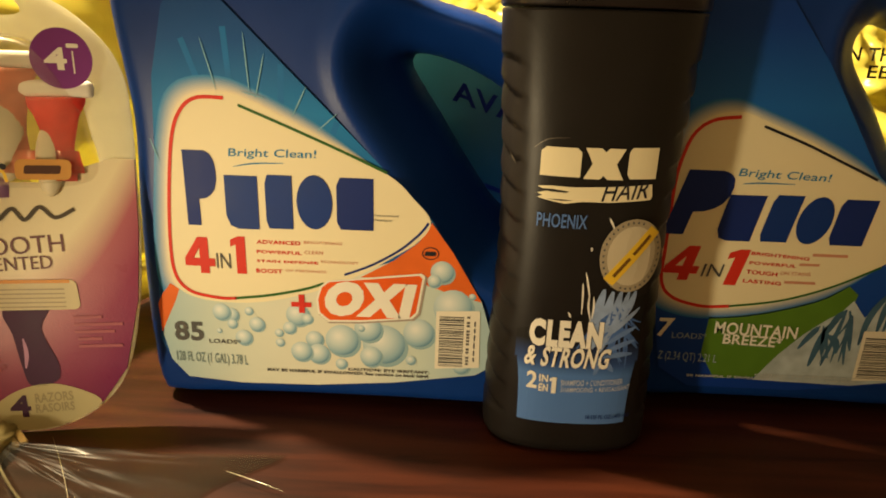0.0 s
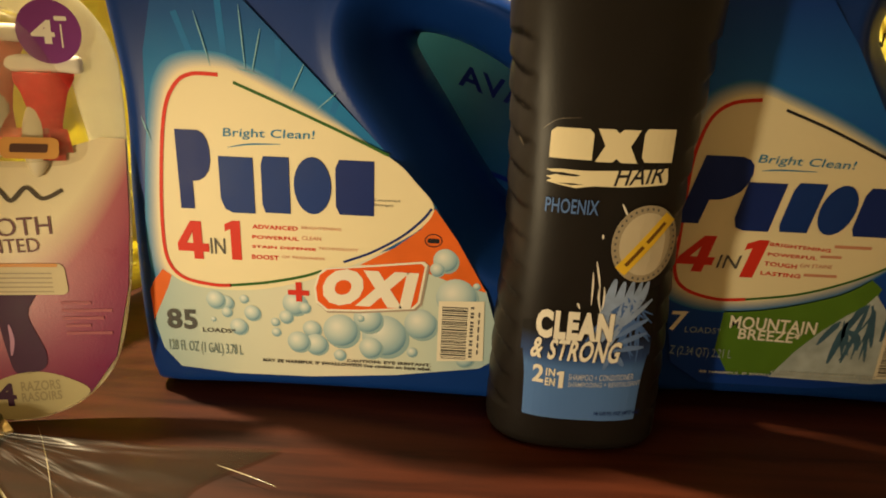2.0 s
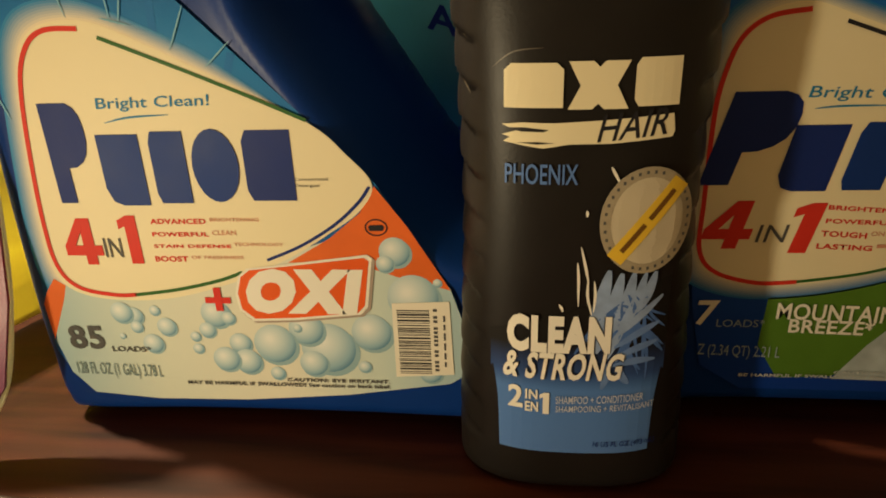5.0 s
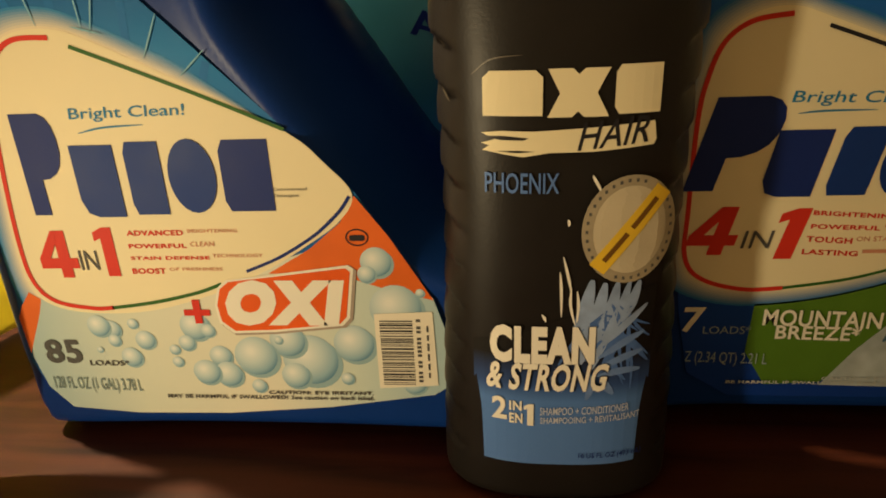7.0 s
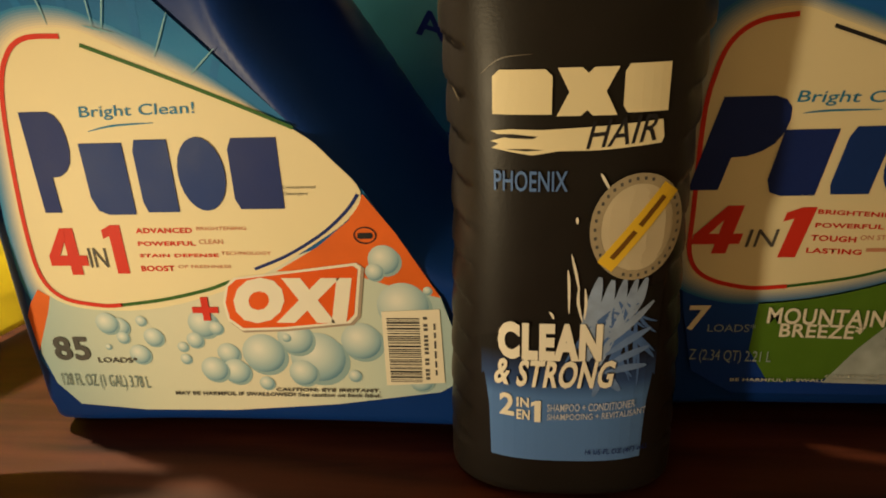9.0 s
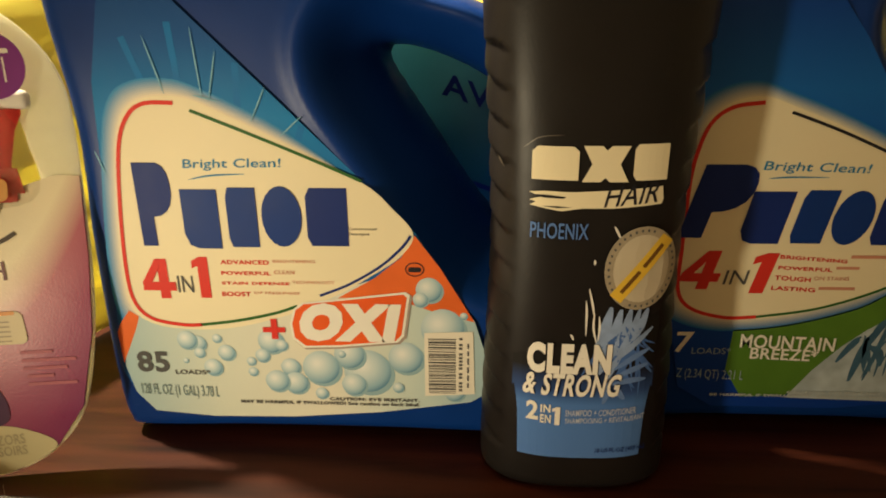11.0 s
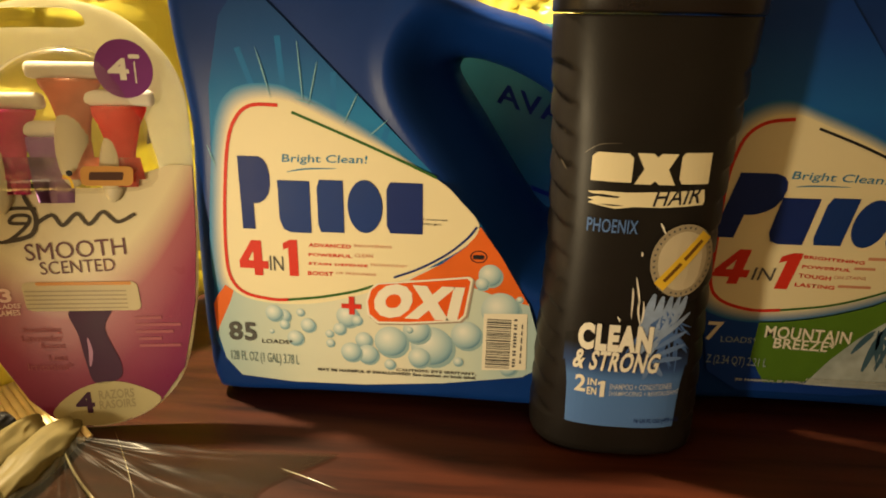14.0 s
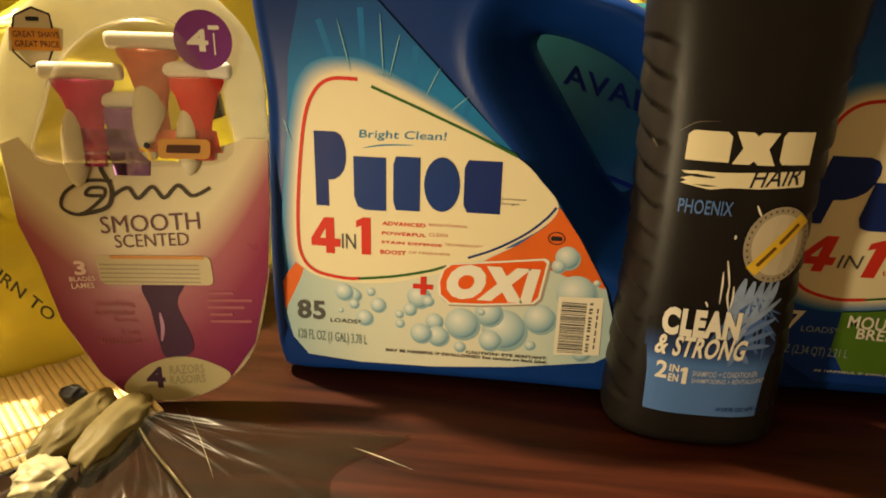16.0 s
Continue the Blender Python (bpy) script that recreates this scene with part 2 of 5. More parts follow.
def rounded_box(bm, size, centre=(0, 0, 0), bevel=0.002, segments=3, turn=None):
    g = bmesh.ops.create_cube(bm, size=1.0)
    m = Matrix.Translation(centre) @ (turn or Matrix()) @ Matrix.Diagonal((*size, 1))
    bmesh.ops.transform(bm, matrix=m, verts=g["verts"])
    if bevel:
        edges = list({e for v in g["verts"] for e in v.link_edges})
        bmesh.ops.bevel(bm, geom=edges, offset=bevel, segments=segments, affect="EDGES", profile=0.5)
    return bm


def lathe(bm, profile, n=48, centre=(0, 0, 0)):
    rings = []
    for r, z in profile:
        rings.append([bm.verts.new((centre[0] + r * math.cos(2 * math.pi * k / n), centre[1] + r * math.sin(2 * math.pi * k / n), centre[2] + z)) for k in range(n)])
    for a, b in zip(rings, rings[1:]):
        for k in range(n):
            bm.faces.new((a[k], a[(k + 1) % n], b[(k + 1) % n], b[k]))
    bm.faces.new(rings[0][::-1])
    bm.faces.new(rings[-1])
    return bm


# ---- setting ----
def slab(name, size, centre, mat, label, category, bevel=0.0):
    bm = rounded_box(bmesh.new(), size, centre, bevel)
    ob = part(name, bm, mat, None, smooth=False)
    return tagged(ob, label, category, kind="structure")


slab("floor", (4.2, 4.2, 0.1), (0, 0.3, -0.80), M["floor"], "dim brown floor of the room", "floor")
slab("ceiling", (4.2, 4.2, 0.1), (0, 0.3, 1.75), M["wall"], "plain warm-lit ceiling", "ceiling")
slab("wall_north", (4.2, 0.1, 2.5), (0, 2.35, 0.48), M["wall"], "plain warm beige wall", "wall")
slab("wall_south", (4.2, 0.1, 2.5), (0, -1.75, 0.48), M["wall"], "plain warm beige wall", "wall")
slab("wall_east", (0.1, 4.0, 2.5), (2.05, 0.3, 0.48), M["wall"], "plain warm beige wall", "wall")
slab("wall_west", (0.1, 4.0, 2.5), (-2.05, 0.3, 0.48), M["wall"], "plain warm beige wall", "wall")

table = thing("table", (0.0, 0.45, -0.75), 0, "dark red-brown varnished wooden table", "table")
part("tabletop", rounded_box(bmesh.new(), (1.3, 0.8, 0.03), (0, 0, 0.735), 0.004), M["wood"], table)
for sx in (-0.58, 0.58):
    for sy in (-0.34, 0.34):
        part("leg", rounded_box(bmesh.new(), (0.06, 0.06, 0.72), (sx, sy, 0.36), 0.005), M["wood"], table)


# ---- detergent bottles ----
def loop_distance(p, loop):
    """Distance of points to a closed loop, and whether they lie inside it."""
    a = np.array(loop)
    b = np.roll(a, -1, 0)
    best, inside = np.full(len(p), 9.0), np.zeros(len(p), bool)
    near = np.zeros_like(p)
    for s, e in zip(a, b):
        d = e - s
        t = np.clip(((p - s) @ d) / (d @ d), 0, 1)
        q = s + t[:, None] * d
        r = np.hypot(*(p - q).T)
        hit = r < best
        best[hit], near[hit] = r[hit], q[hit]
        if s[1] != e[1]:
            cross = ((s[1] > p[:, 1]) != (e[1] > p[:, 1])) & (p[:, 0] < s[0] + (p[:, 1] - s[1]) * d[0] / d[1])
            inside ^= cross
    return best, inside, near


def moulded_body(outline, hole, depth, cell=0.0022):
    """A blown bottle: the outline swells to a flat face, and sinks towards the opening under the handle."""
    outer, inner = smooth_loop(outline, 6), smooth_loop(hole, 6)
    lo, hi = np.min(outer, 0) - cell, np.max(outer, 0) + cell
    nx, nz = int((hi[0] - lo[0]) / cell) + 2, int((hi[1] - lo[1]) / cell) + 2
    gx, gz = np.meshgrid(lo[0] + cell * np.arange(nx), lo[1] + cell * np.arange(nz), indexing="ij")
    p = np.stack((gx.ravel(), gz.ravel()), 1)
    d1, in1, q1 = loop_distance(p, outer)
    d2, in2, q2 = loop_distance(p, inner)
    solid = in1 & ~in2
    grid = solid.reshape(nx, nz)
    keep = np.zeros((nx, nz), bool)
    quad = grid[:-1, :-1] | grid[1:, :-1] | grid[:-1, 1:] | grid[1:, 1:]
    full = quad.copy()
    for dx in (0, 1):
        for dz in (0, 1):
            keep[dx:nx - 1 + dx, dz:nz - 1 + dz] |= full
    edge = keep.ravel() & ~solid
    pos = p.copy()
    pos[edge] = np.where((in2[edge])[:, None], q2[edge], q1[edge])
    d1[edge & ~in2], d2[edge & in2] = 0, 0
    r = 0.014 - 0.008 * np.clip(1 - p[:, 1] / 0.03, 0, 1)
    a = np.clip(d1 / r, 0, 1)
    rise = (1 - (1 - a) ** 2.4) ** (1 / 2.4)
    b = np.clip(d2 / 0.012, 0, 1)
    lip = (1 - (1 - b) ** 2) ** 0.5
    c = np.clip((d2 - 0.004) / 0.027, 0, 1)
    sink = 0.5 + 0.5 * c * c * (3 - 2 * c)
    h = depth * rise * lip * sink
    ridge = np.exp(-((d2 - 0.031) / 0.004) ** 2) * 0.0016 * rise
    h = h + ridge * (a >= 1)
    h[edge] = 0
    index = -np.ones(nx * nz, int)
    ids = np.flatnonzero(keep.ravel())
    index[ids] = np.arange(len(ids))
    rim = edge[ids]
    back = np.where(rim, np.arange(len(ids)), len(ids) + np.cumsum(~rim) - 1)
    verts = [(pos[i][0], -h[i], pos[i][1]) for i in ids] + [(pos[i][0], h[i], pos[i][1]) for i, e in zip(ids, rim) if not e]
    faces = []
    ind = index.reshape(nx, nz)
    for i, k in zip(*np.nonzero(full)):
        f = (ind[i, k], ind[i + 1, k], ind[i + 1, k + 1], ind[i, k + 1])
        faces.append(tuple(int(v) for v in f))
        faces.append(tuple(int(back[v]) for v in f[::-1]))
    me = bpy.data.meshes.new("body")
    me.from_pydata(verts, [], faces)
    bm = bmesh.new()
    bm.from_mesh(me)
    bmesh.ops.dissolve_degenerate(bm, dist=1e-6, edges=bm.edges)
    for _ in range(2):
        bmesh.ops.smooth_vert(bm, verts=[v for v in bm.verts if abs(v.co.y) > 1e-6], factor=0.4, use_axis_x=False, use_axis_y=True, use_axis_z=False)
    return bm


def neck_and_cap(parent, u, z):
    bm = lathe(bmesh.new(), [(0.026, z - 0.02), (0.026, z + 0.012), (0.03, z + 0.013), (0.03, z + 0.016)], 40)
    bmesh.ops.translate(bm, verts=bm.verts, vec=(u, 0, 0))
    part("neck", bm, M["blue"], parent)
    prof = [(0.031, z + 0.016), (0.033, z + 0.018)] + [(0.033 - 0.0008 * k / 6, z + 0.02 + 0.006 * k) for k in range(7)] + [(0.029, z + 0.059), (0.02, z + 0.06)]
    bm = lathe(bmesh.new(), prof, 48)
    bmesh.ops.translate(bm, verts=bm.verts, vec=(u, 0, 0))
    part("cap", bm, M["blue"], parent, "ribbed blue measuring cap")


def glow(sheet, loop, layers, wide, inner, outer, first, limit):
    """A soft printed edge: thin bands from the inner ink to the outer."""
    c = np.mean(loop, 0)
    rad = np.mean(np.hypot(*(np.array(loop) - c).T))
    for k in range(layers):
        s = 1 + wide * (1 - k / layers) / rad
        f = ((k + 0.5) / layers) ** 1.4
        col = [o + (i - o) * f for i, o in zip(inner, outer)]
        m = material("soft_edge_ink", col, 0.4, vary=0.04)
        sheet.shape("panel_glow", [tuple(c + (np.array(q) - c) * (1 + (s - 1) * min(1, max(0, (limit - q[0]) / 0.03)))) for q in loop], first + 0.5 * k, m)


def brand_shapes(sheet, u0, v0, u1, v1, layer, mat, kind, lean=0.0):
    """One plain shape of a brand mark, in the mark's colour."""
    w, h = u1 - u0, v1 - v0
    loops = {
        "flag": [(0, 0), (0.42, 0), (0.42, 0.36), (0.62, 0.37), (0.8, 0.42), (0.93, 0.5), (1, 0.62), (1, 0.76), (0.95, 0.88), (0.84, 0.96), (0.68, 1), (0, 1)],
        "cup": [(0, 1), (0, 0.25), (0.12, 0.06), (0.35, 0), (1, 0), (1, 1)],
        "hook": [(0, 0), (0.5, 0), (0.55, 0.5), (0.75, 0.66), (1, 0.7), (1, 1), (0, 1)],
        "round": [(0.5 + 0.5 * math.cos(k * math.pi / 12), 0.5 + 0.5 * math.sin(k * math.pi / 12)) for k in range(24)],
        "waist": [(0, 0), (0.4, 0), (0.5, 0.12), (0.6, 0), (1, 0), (0.8, 0.5), (1, 1), (0.6, 1), (0.5, 0.88), (0.4, 1), (0, 1), (0.2, 0.5)],
        "arch": [(0, 0), (1, 0), (1, 0.85), (0.88, 1), (0.12, 1), (0, 0.85)],
        "comb": [(0.1, 0), (1, 0), (1, 1), (0.1, 1), (0, 0.85), (0, 0.15)],
    }[kind]
    sheet.shape("brand_shape", [(u0 + a * w + lean * b * h, v0 + b * h) for a, b in loops], layer, mat)


def four(sheet, u0, v0, u1, v1, layer, ink, lean=0.0):
    """A heavy figure four out of a stem, a crossbar and a slope."""
    def at(a, b):
        return u0 + a * (u1 - u0) + lean * b * (v1 - v0), v0 + b * (v1 - v0)
    for k, q in enumerate((((0.5, 0), (0.8, 0), (0.8, 1), (0.5, 1)), ((0, 0.2), (1, 0.2), (1, 0.42), (0, 0.42)), ((0, 0.41), (0.29, 0.41), (0.55, 0.78), (0.55, 1), (0.46, 1)))):
        sheet.shape("lettering", [at(*p) for p in q], layer + 0.3 * k, ink)


def one(sheet, u0, v0, u1, v1, layer, mat, lean=0.0):
    w, h = u1 - u0, v1 - v0
    sheet.shape("numeral", [(u0 + x * w + lean * y * h, v0 + y * h) for x, y in ((0.35, 0), (1, 0), (1, 1), (0.5, 1), (0, 0.9), (0, 0.72), (0.35, 0.78))], layer, mat)


def bubble_ink():
    m = material("bubble_ink", (0.4, 0.55, 0.6), 0.4)
    n, l = m.node_tree.nodes, m.node_tree.links
    co, mp, ln, ramp = n.new("ShaderNodeTexCoord"), n.new("ShaderNodeMapping"), n.new("ShaderNodeVectorMath"), n.new("ShaderNodeValToRGB")
    mp.inputs["Location"].default_value = (0.16, 0, -0.18)
    mp.inputs["Scale"].default_value = (0.7, 0.7, 0.7)
    ln.operation = "LENGTH"
    l.new(co.outputs["Object"], mp.inputs[0])
    l.new(mp.outputs[0], ln.inputs[0])
    l.new(ln.outputs["Value"], ramp.inputs[0])
    e = ramp.color_ramp.elements
    e[0].position, e[0].color = 0.08, (0.74, 0.78, 0.76, 1)
    e[1].position, e[1].color = 0.98, (0.05, 0.17, 0.3, 1)
    x = e.new(0.45)
    x.color = (0.5, 0.62, 0.64, 1)
    x = e.new(0.76)
    x.color = (0.27, 0.43, 0.52, 1)
    l.new(ramp.outputs[0], n["Principled BSDF"].inputs["Base Color"])
    return m


def bubbles(sheet, spots, layer):
    n, ink = 26, bubble_ink()
    me = bpy.data.meshes.new("printed_bubble")
    me.from_pydata([(0, 0, 0)] + [(math.cos(2 * math.pi * k / n), 0, math.sin(2 * math.pi * k / n)) for k in range(n)], [], [(0, 1 + k, 1 + (k + 1) % n) for k in range(n)])
    me.materials.append(ink)
    shade = material("bubble_shadow_ink", (0.27, 0.41, 0.46), 0.5)
    for i, (u, v, r) in enumerate(spots):
        sheet.disc("bubble_shadow", u + 0.12 * r, v - 0.16 * r, r * 1.04, r * 1.02, layer + 0.06 * i, shade, 24)
        ob = new("printed_bubble", me)
        ob.parent = sheet.parent
        ob.location, ob.scale = sheet.at(u, v, layer + 0.03 + 0.06 * i), (r, 1, r)


def barcode(sheet, u0, v0, u1, v1, layer):
    """A sideways code: lines across a cream slip, with a strip for the digits."""
    sheet.shape("code_slip", [(u0, v0), (u1, v0 + 0.0015), (u1 - 0.001, v1), (u0, v1 - 0.001)], layer, M["paper"])
    rng = random.Random(4)
    v = v0 + 0.0018
    while v < v1 - 0.004:
        t = rng.choice((0.0003, 0.0003, 0.0005, 0.0008))
        sheet.bar("code_line", u0 + 0.0018, v, u0 + (u1 - u0) * 0.62, v + t, layer + 1, M["dark"])
        v += t + rng.choice((0.0003, 0.0005, 0.0007))
    v = v0 + 0.003
    while v < v1 - 0.004:
        sheet.bar("digit_bar", u0 + (u1 - u0) * 0.68, v, u0 + (u1 - u0) * 0.75, v + 0.0012, layer + 1, M["grey"])
        v += rng.choice((0.0018, 0.0018, 0.0018, 0.003))
    v = v0 + 0.005
    while v < v1 - 0.005:
        t = rng.uniform(0.002, 0.004)
        sheet.bar("small_print_bar", u0 + (u1 - u0) * 0.845, v, u0 + (u1 - u0) * 0.88, v + t, layer + 1, M["grey"])
        v += t + 0.0012


def caution_lines(sheet, u0, v0, u1, v1, layer, first, second, ink, split=0.5):
    mid = v0 + (v1 - v0) * 0.52
    sheet.words(first, u0 + (u1 - u0) * split, mid + 0.0003, u1, v1, layer + 0.8, ink, fat=0.03)
    sheet.words(second, u0, v0, u1, mid - 0.0003, layer + 0.8, ink, fat=0.03)


# the gallon bottle with the orange and bubble label
big_bottle = thing("detergent_bottle", (-0.03, 0.4305, 0), 0, "large blue plastic detergent jug with a cream and orange bubble label", "detergent bottle", "detergent bottles on the table")
OUT = [(-0.092, 0.0), (-0.103, 0.007), (-0.109, 0.035), (-0.1085, 0.10), (-0.106, 0.15), (-0.111, 0.20), (-0.109, 0.235), (-0.085, 0.262), (-0.05, 0.268),
       (-0.012, 0.252), (0.030, 0.214), (0.072, 0.200), (0.100, 0.180), (0.114, 0.14), (0.117, 0.08), (0.115, 0.02), (0.108, 0.004), (0.095, 0.0), (0.03, 0.001), (-0.04, 0.001)]
HOLE = [(0.0295, 0.176), (0.034, 0.182), (0.055, 0.177), (0.078, 0.165), (0.091, 0.148), (0.094, 0.12), (0.088, 0.1), (0.078, 0.103), (0.062, 0.125), (0.044, 0.153)]
part("body", moulded_body(OUT, HOLE, 0.0555), M["blue"], big_bottle)
neck_and_cap(big_bottle, -0.06, 0.258)

label_teal = printed("label_teal_ink", [(0.0, (0.01, 0.09, 0.32)), (0.4, (0.008, 0.13, 0.4)), (0.6, (0.008, 0.19, 0.48)), (0.78, (0.006, 0.08, 0.3)), (1.0, (0.003, 0.03, 0.17))], 2, 0.05, 0.225)
label = Sheet(big_bottle, -0.0568)
base = label.shape("front_label", [(-0.0783, 0.2007), (-0.0657, 0.2168), (-0.0497, 0.2018), (0.0227, 0.1291), (0.0445, 0.1067), (0.0720, 0.0614), (0.0786, 0.0363), (0.0772, 0.0290), (0.0690, 0.0233), (0.0272, 0.0169), (-0.0147, 0.0135), (-0.0540, 0.0129), (-0.0825, 0.0153), (-0.0905, 0.0252), (-0.0954, 0.0365), (-0.0939, 0.0619), (-0.0894, 0.1175), (-0.0859, 0.1696)], 0, label_teal, "teal, cream and orange printed front label")
label = Sheet(base, -0.0568)
label.step = 0.00012
# pale blue lower field
label.shape("bubble_field", [(-0.0884, 0.0660), (-0.0540, 0.0640), (-0.0135, 0.0705), (0.0093, 0.0795), (0.0317, 0.0870), (0.0544, 0.0775), (0.0702, 0.0659), (0.0784, 0.0396), (0.0771, 0.0290), (0.0690, 0.0237), (0.0272, 0.0173), (-0.0147, 0.0138), (-0.0539, 0.0132), (-0.0824, 0.0156), (-0.0905, 0.0256), (-0.0935, 0.0398)], 5.6,
            printed("pale_bubble_ink", [(0.0, (0.34, 0.5, 0.54)), (0.3, (0.62, 0.66, 0.56)), (0.6, (0.72, 0.7, 0.58)), (0.82, (0.55, 0.64, 0.58)), (1.0, (0.4, 0.54, 0.57))], 0, -0.1, 0.07))
label.shape("orange_corner", [(0.0093, 0.0759), (0.0261, 0.0857), (0.0383, 0.0956), (0.0443, 0.1056), (0.0552, 0.0906), (0.0704, 0.0650), (0.0528, 0.0696), (0.0318, 0.0770)], 5.8, M["orange"])
label.shape("orange_corner", [(-0.0872, 0.0684), (-0.0829, 0.0655), (-0.0852, 0.0593), (-0.0940, 0.0411), (-0.0944, 0.0572), (-0.0921, 0.0620)], 5.8, M["orange"])
PANEL = smooth_loop([(-0.0794, 0.1447), (-0.0742, 0.1577), (-0.0654, 0.1633), (-0.0524, 0.1641), (-0.0397, 0.1602), (-0.0116, 0.1464), (0.0227, 0.1285), (0.0350, 0.1174), (0.0437, 0.1062), (0.0383, 0.0962), (0.0260, 0.0874), (0.0093, 0.0774), (-0.0135, 0.0674), (-0.0395, 0.0605), (-0.0626, 0.0595), (-0.0782, 0.0627), (-0.0855, 0.0709), (-0.0865, 0.0893), (-0.0837, 0.1178)], 5)
glow(label, PANEL, 9, 0.0075, (0.8, 0.7, 0.5), (0.012, 0.21, 0.48), 1, 0.015)
label.shape("cream_panel", PANEL, 6, M["cream"])
rays = material("light_ray_ink", (0.2, 0.44, 0.58), 0.5)
wide_ray = material("broad_ray_ink", (0.008, 0.145, 0.42), 0.5, vary=0.3)
for a, b in ((((-0.0628, 0.1632)), ((-0.0709, 0.1870))), (((-0.0498, 0.1637)), ((-0.0516, 0.1925))), (((-0.0270, 0.1560)), ((-0.0261, 0.1770))), (((-0.0038, 0.1442)), ((-0.0011, 0.1521)))):
    label.stroke("broad_ray", [a, b], 0.0028, 0.6, wide_ray, 2)
for a, b in ((((-0.0562, 0.1650)), ((-0.0621, 0.1874))), (((-0.0409, 0.1629)), ((-0.0425, 0.1906))), (((-0.0383, 0.1618)), ((-0.0335, 0.1815))), (((-0.0218, 0.1537)), ((-0.0149, 0.1677))), (((-0.0345, 0.1619)), ((-0.0446, 0.1645))), (((-0.0103, 0.1478)), ((-0.0010, 0.1559))), (((-0.0861, 0.1312)), ((-0.0895, 0.1416)))):
    label.stroke("light_ray", [a, b], 0.0006, 5.8, rays, 4, True)
label.stroke("red_rule", [(-0.0531, 0.1614), (-0.0656, 0.1611), (-0.0733, 0.1557), (-0.0787, 0.1434), (-0.0826, 0.1178), (-0.0848, 0.0894), (-0.0836, 0.0731), (-0.0766, 0.0647), (-0.0625, 0.0617), (-0.0538, 0.0619)], 0.0017, 8, M["red"])
label.stroke("olive_rule", [(-0.0544, 0.0618), (-0.0365, 0.0643), (-0.0191, 0.0683), (-0.0091, 0.0719)], 0.0014, 8, M["green"])
label.stroke("navy_rule", [(0.0014, 0.0770), (0.0149, 0.0827), (0.0287, 0.0911), (0.0382, 0.0996), (0.0426, 0.1055)], 0.0012, 8, M["navy"])
label.stroke("navy_rule", [(-0.0466, 0.1584), (-0.0220, 0.1485), (0.0014, 0.1387), (0.0224, 0.1293)], 0.0013, 8, M["green"])
label.words("Bright Clean!", -0.0529, 0.1333, -0.0114, 0.1383, 8, M["cyan"], fat=0.006, lean=0.12, rise=0.0006)
label.stroke("underline", [(-0.0508, 0.1296), (-0.0413, 0.1314), (-0.0266, 0.1321)], 0.0007, 8, M["cyan"], 6, True)
# the brand word as plain slotted blocks
brand_shapes(label, -0.0748, 0.0999, -0.0594, 0.1368, 8.4, M["navy"], "flag")
brand_shapes(label, -0.0557, 0.0989, -0.0398, 0.1254, 8.8, M["mid"], "cup")
brand_shapes(label, -0.0362, 0.0997, -0.0232, 0.1263, 9.2, M["mid"], "comb")
brand_shapes(label, -0.0212, 0.1001, -0.0039, 0.1270, 9.6, M["mid"], "round")
brand_shapes(label, -0.0019, 0.1005, 0.0159, 0.1263, 8.0, M["navy"], "comb")
label.words("Concentrated", 0.0159, 0.1079, 0.0279, 0.1090, 8, M["grey"])
label.words("Detergent", 0.0159, 0.1052, 0.0249, 0.1067, 8, M["grey"])
four(label, -0.0782, 0.0748, -0.0632, 0.0938, 8, M["red"])
one(label, -0.0550, 0.0753, -0.0476, 0.0949, 8, M["red"])
label.words("IN", -0.0624, 0.0779, -0.0553, 0.0858, 9, M["grey"])
label.words("ADVANCED", -0.0418, 0.0915, -0.0201, 0.0936, 8, M["red"], fat=0.028)
label.words("POWERFUL", -0.0420, 0.0865, -0.0197, 0.0883, 8, M["red"], fat=0.028)
label.words("STAIN DEFENSE", -0.0423, 0.0819, -0.0117, 0.0833, 8, M["red"], fat=0.028)
label.words("BOOST", -0.0428, 0.0762, -0.0297, 0.0785, 8, M["red"], fat=0.028)
label.words("BRIGHTENING", -0.0184, 0.0925, 0.0004, 0.0939, 8, M["pale_red"], fat=0.012)
label.words("CLEAN", -0.0183, 0.0871, -0.0091, 0.0890, 8, M["pale_red"], fat=0.012)
label.words("TECHNOLOGY", -0.0106, 0.0827, 0.0085, 0.0841, 8, M["pale_red"], fat=0.012)
label.words("OF FRESHNESS", -0.0282, 0.0774, -0.0076, 0.0787, 8, M["pale_red"], fat=0.012)
label.ring("badge_ring", *((0.0440, 0.0901)), 0.0042, 0.0033, 0.0005, 8, M["dark"])
label.bar("badge_bar", 0.0412, 0.0888, 0.0468, 0.0911, 8, M["dark"], 0.0008)
# the oxygen flash
FLASH = [(-0.0100, 0.0700), (-0.0063, 0.0729), (0.0093, 0.0747), (0.0386, 0.0783), (0.0403, 0.0769), (0.0374, 0.0584), (0.0346, 0.0554), (0.0093, 0.0528), (-0.0066, 0.0522), (-0.0114, 0.0564), (-0.0121, 0.0632)]
c = np.mean(FLASH, 0)
label.shape("flash_shadow", [(c[0] + (q[0] - c[0]) * 1.055 + 0.0008, c[1] + (q[1] - c[1]) * 1.1 - 0.0008) for q in FLASH], 9, material("flash_shadow_ink", (0.36, 0.3, 0.25), 0.45))
label.shape("flash_rim", [(c[0] + (q[0] - c[0]) * 1.045, c[1] + (q[1] - c[1]) * 1.09) for q in FLASH], 10, M["white"])
label.shape("flash", FLASH, 11, material("flash_red_ink", (0.75, 0.11, 0.015), 0.4, vary=0.15))
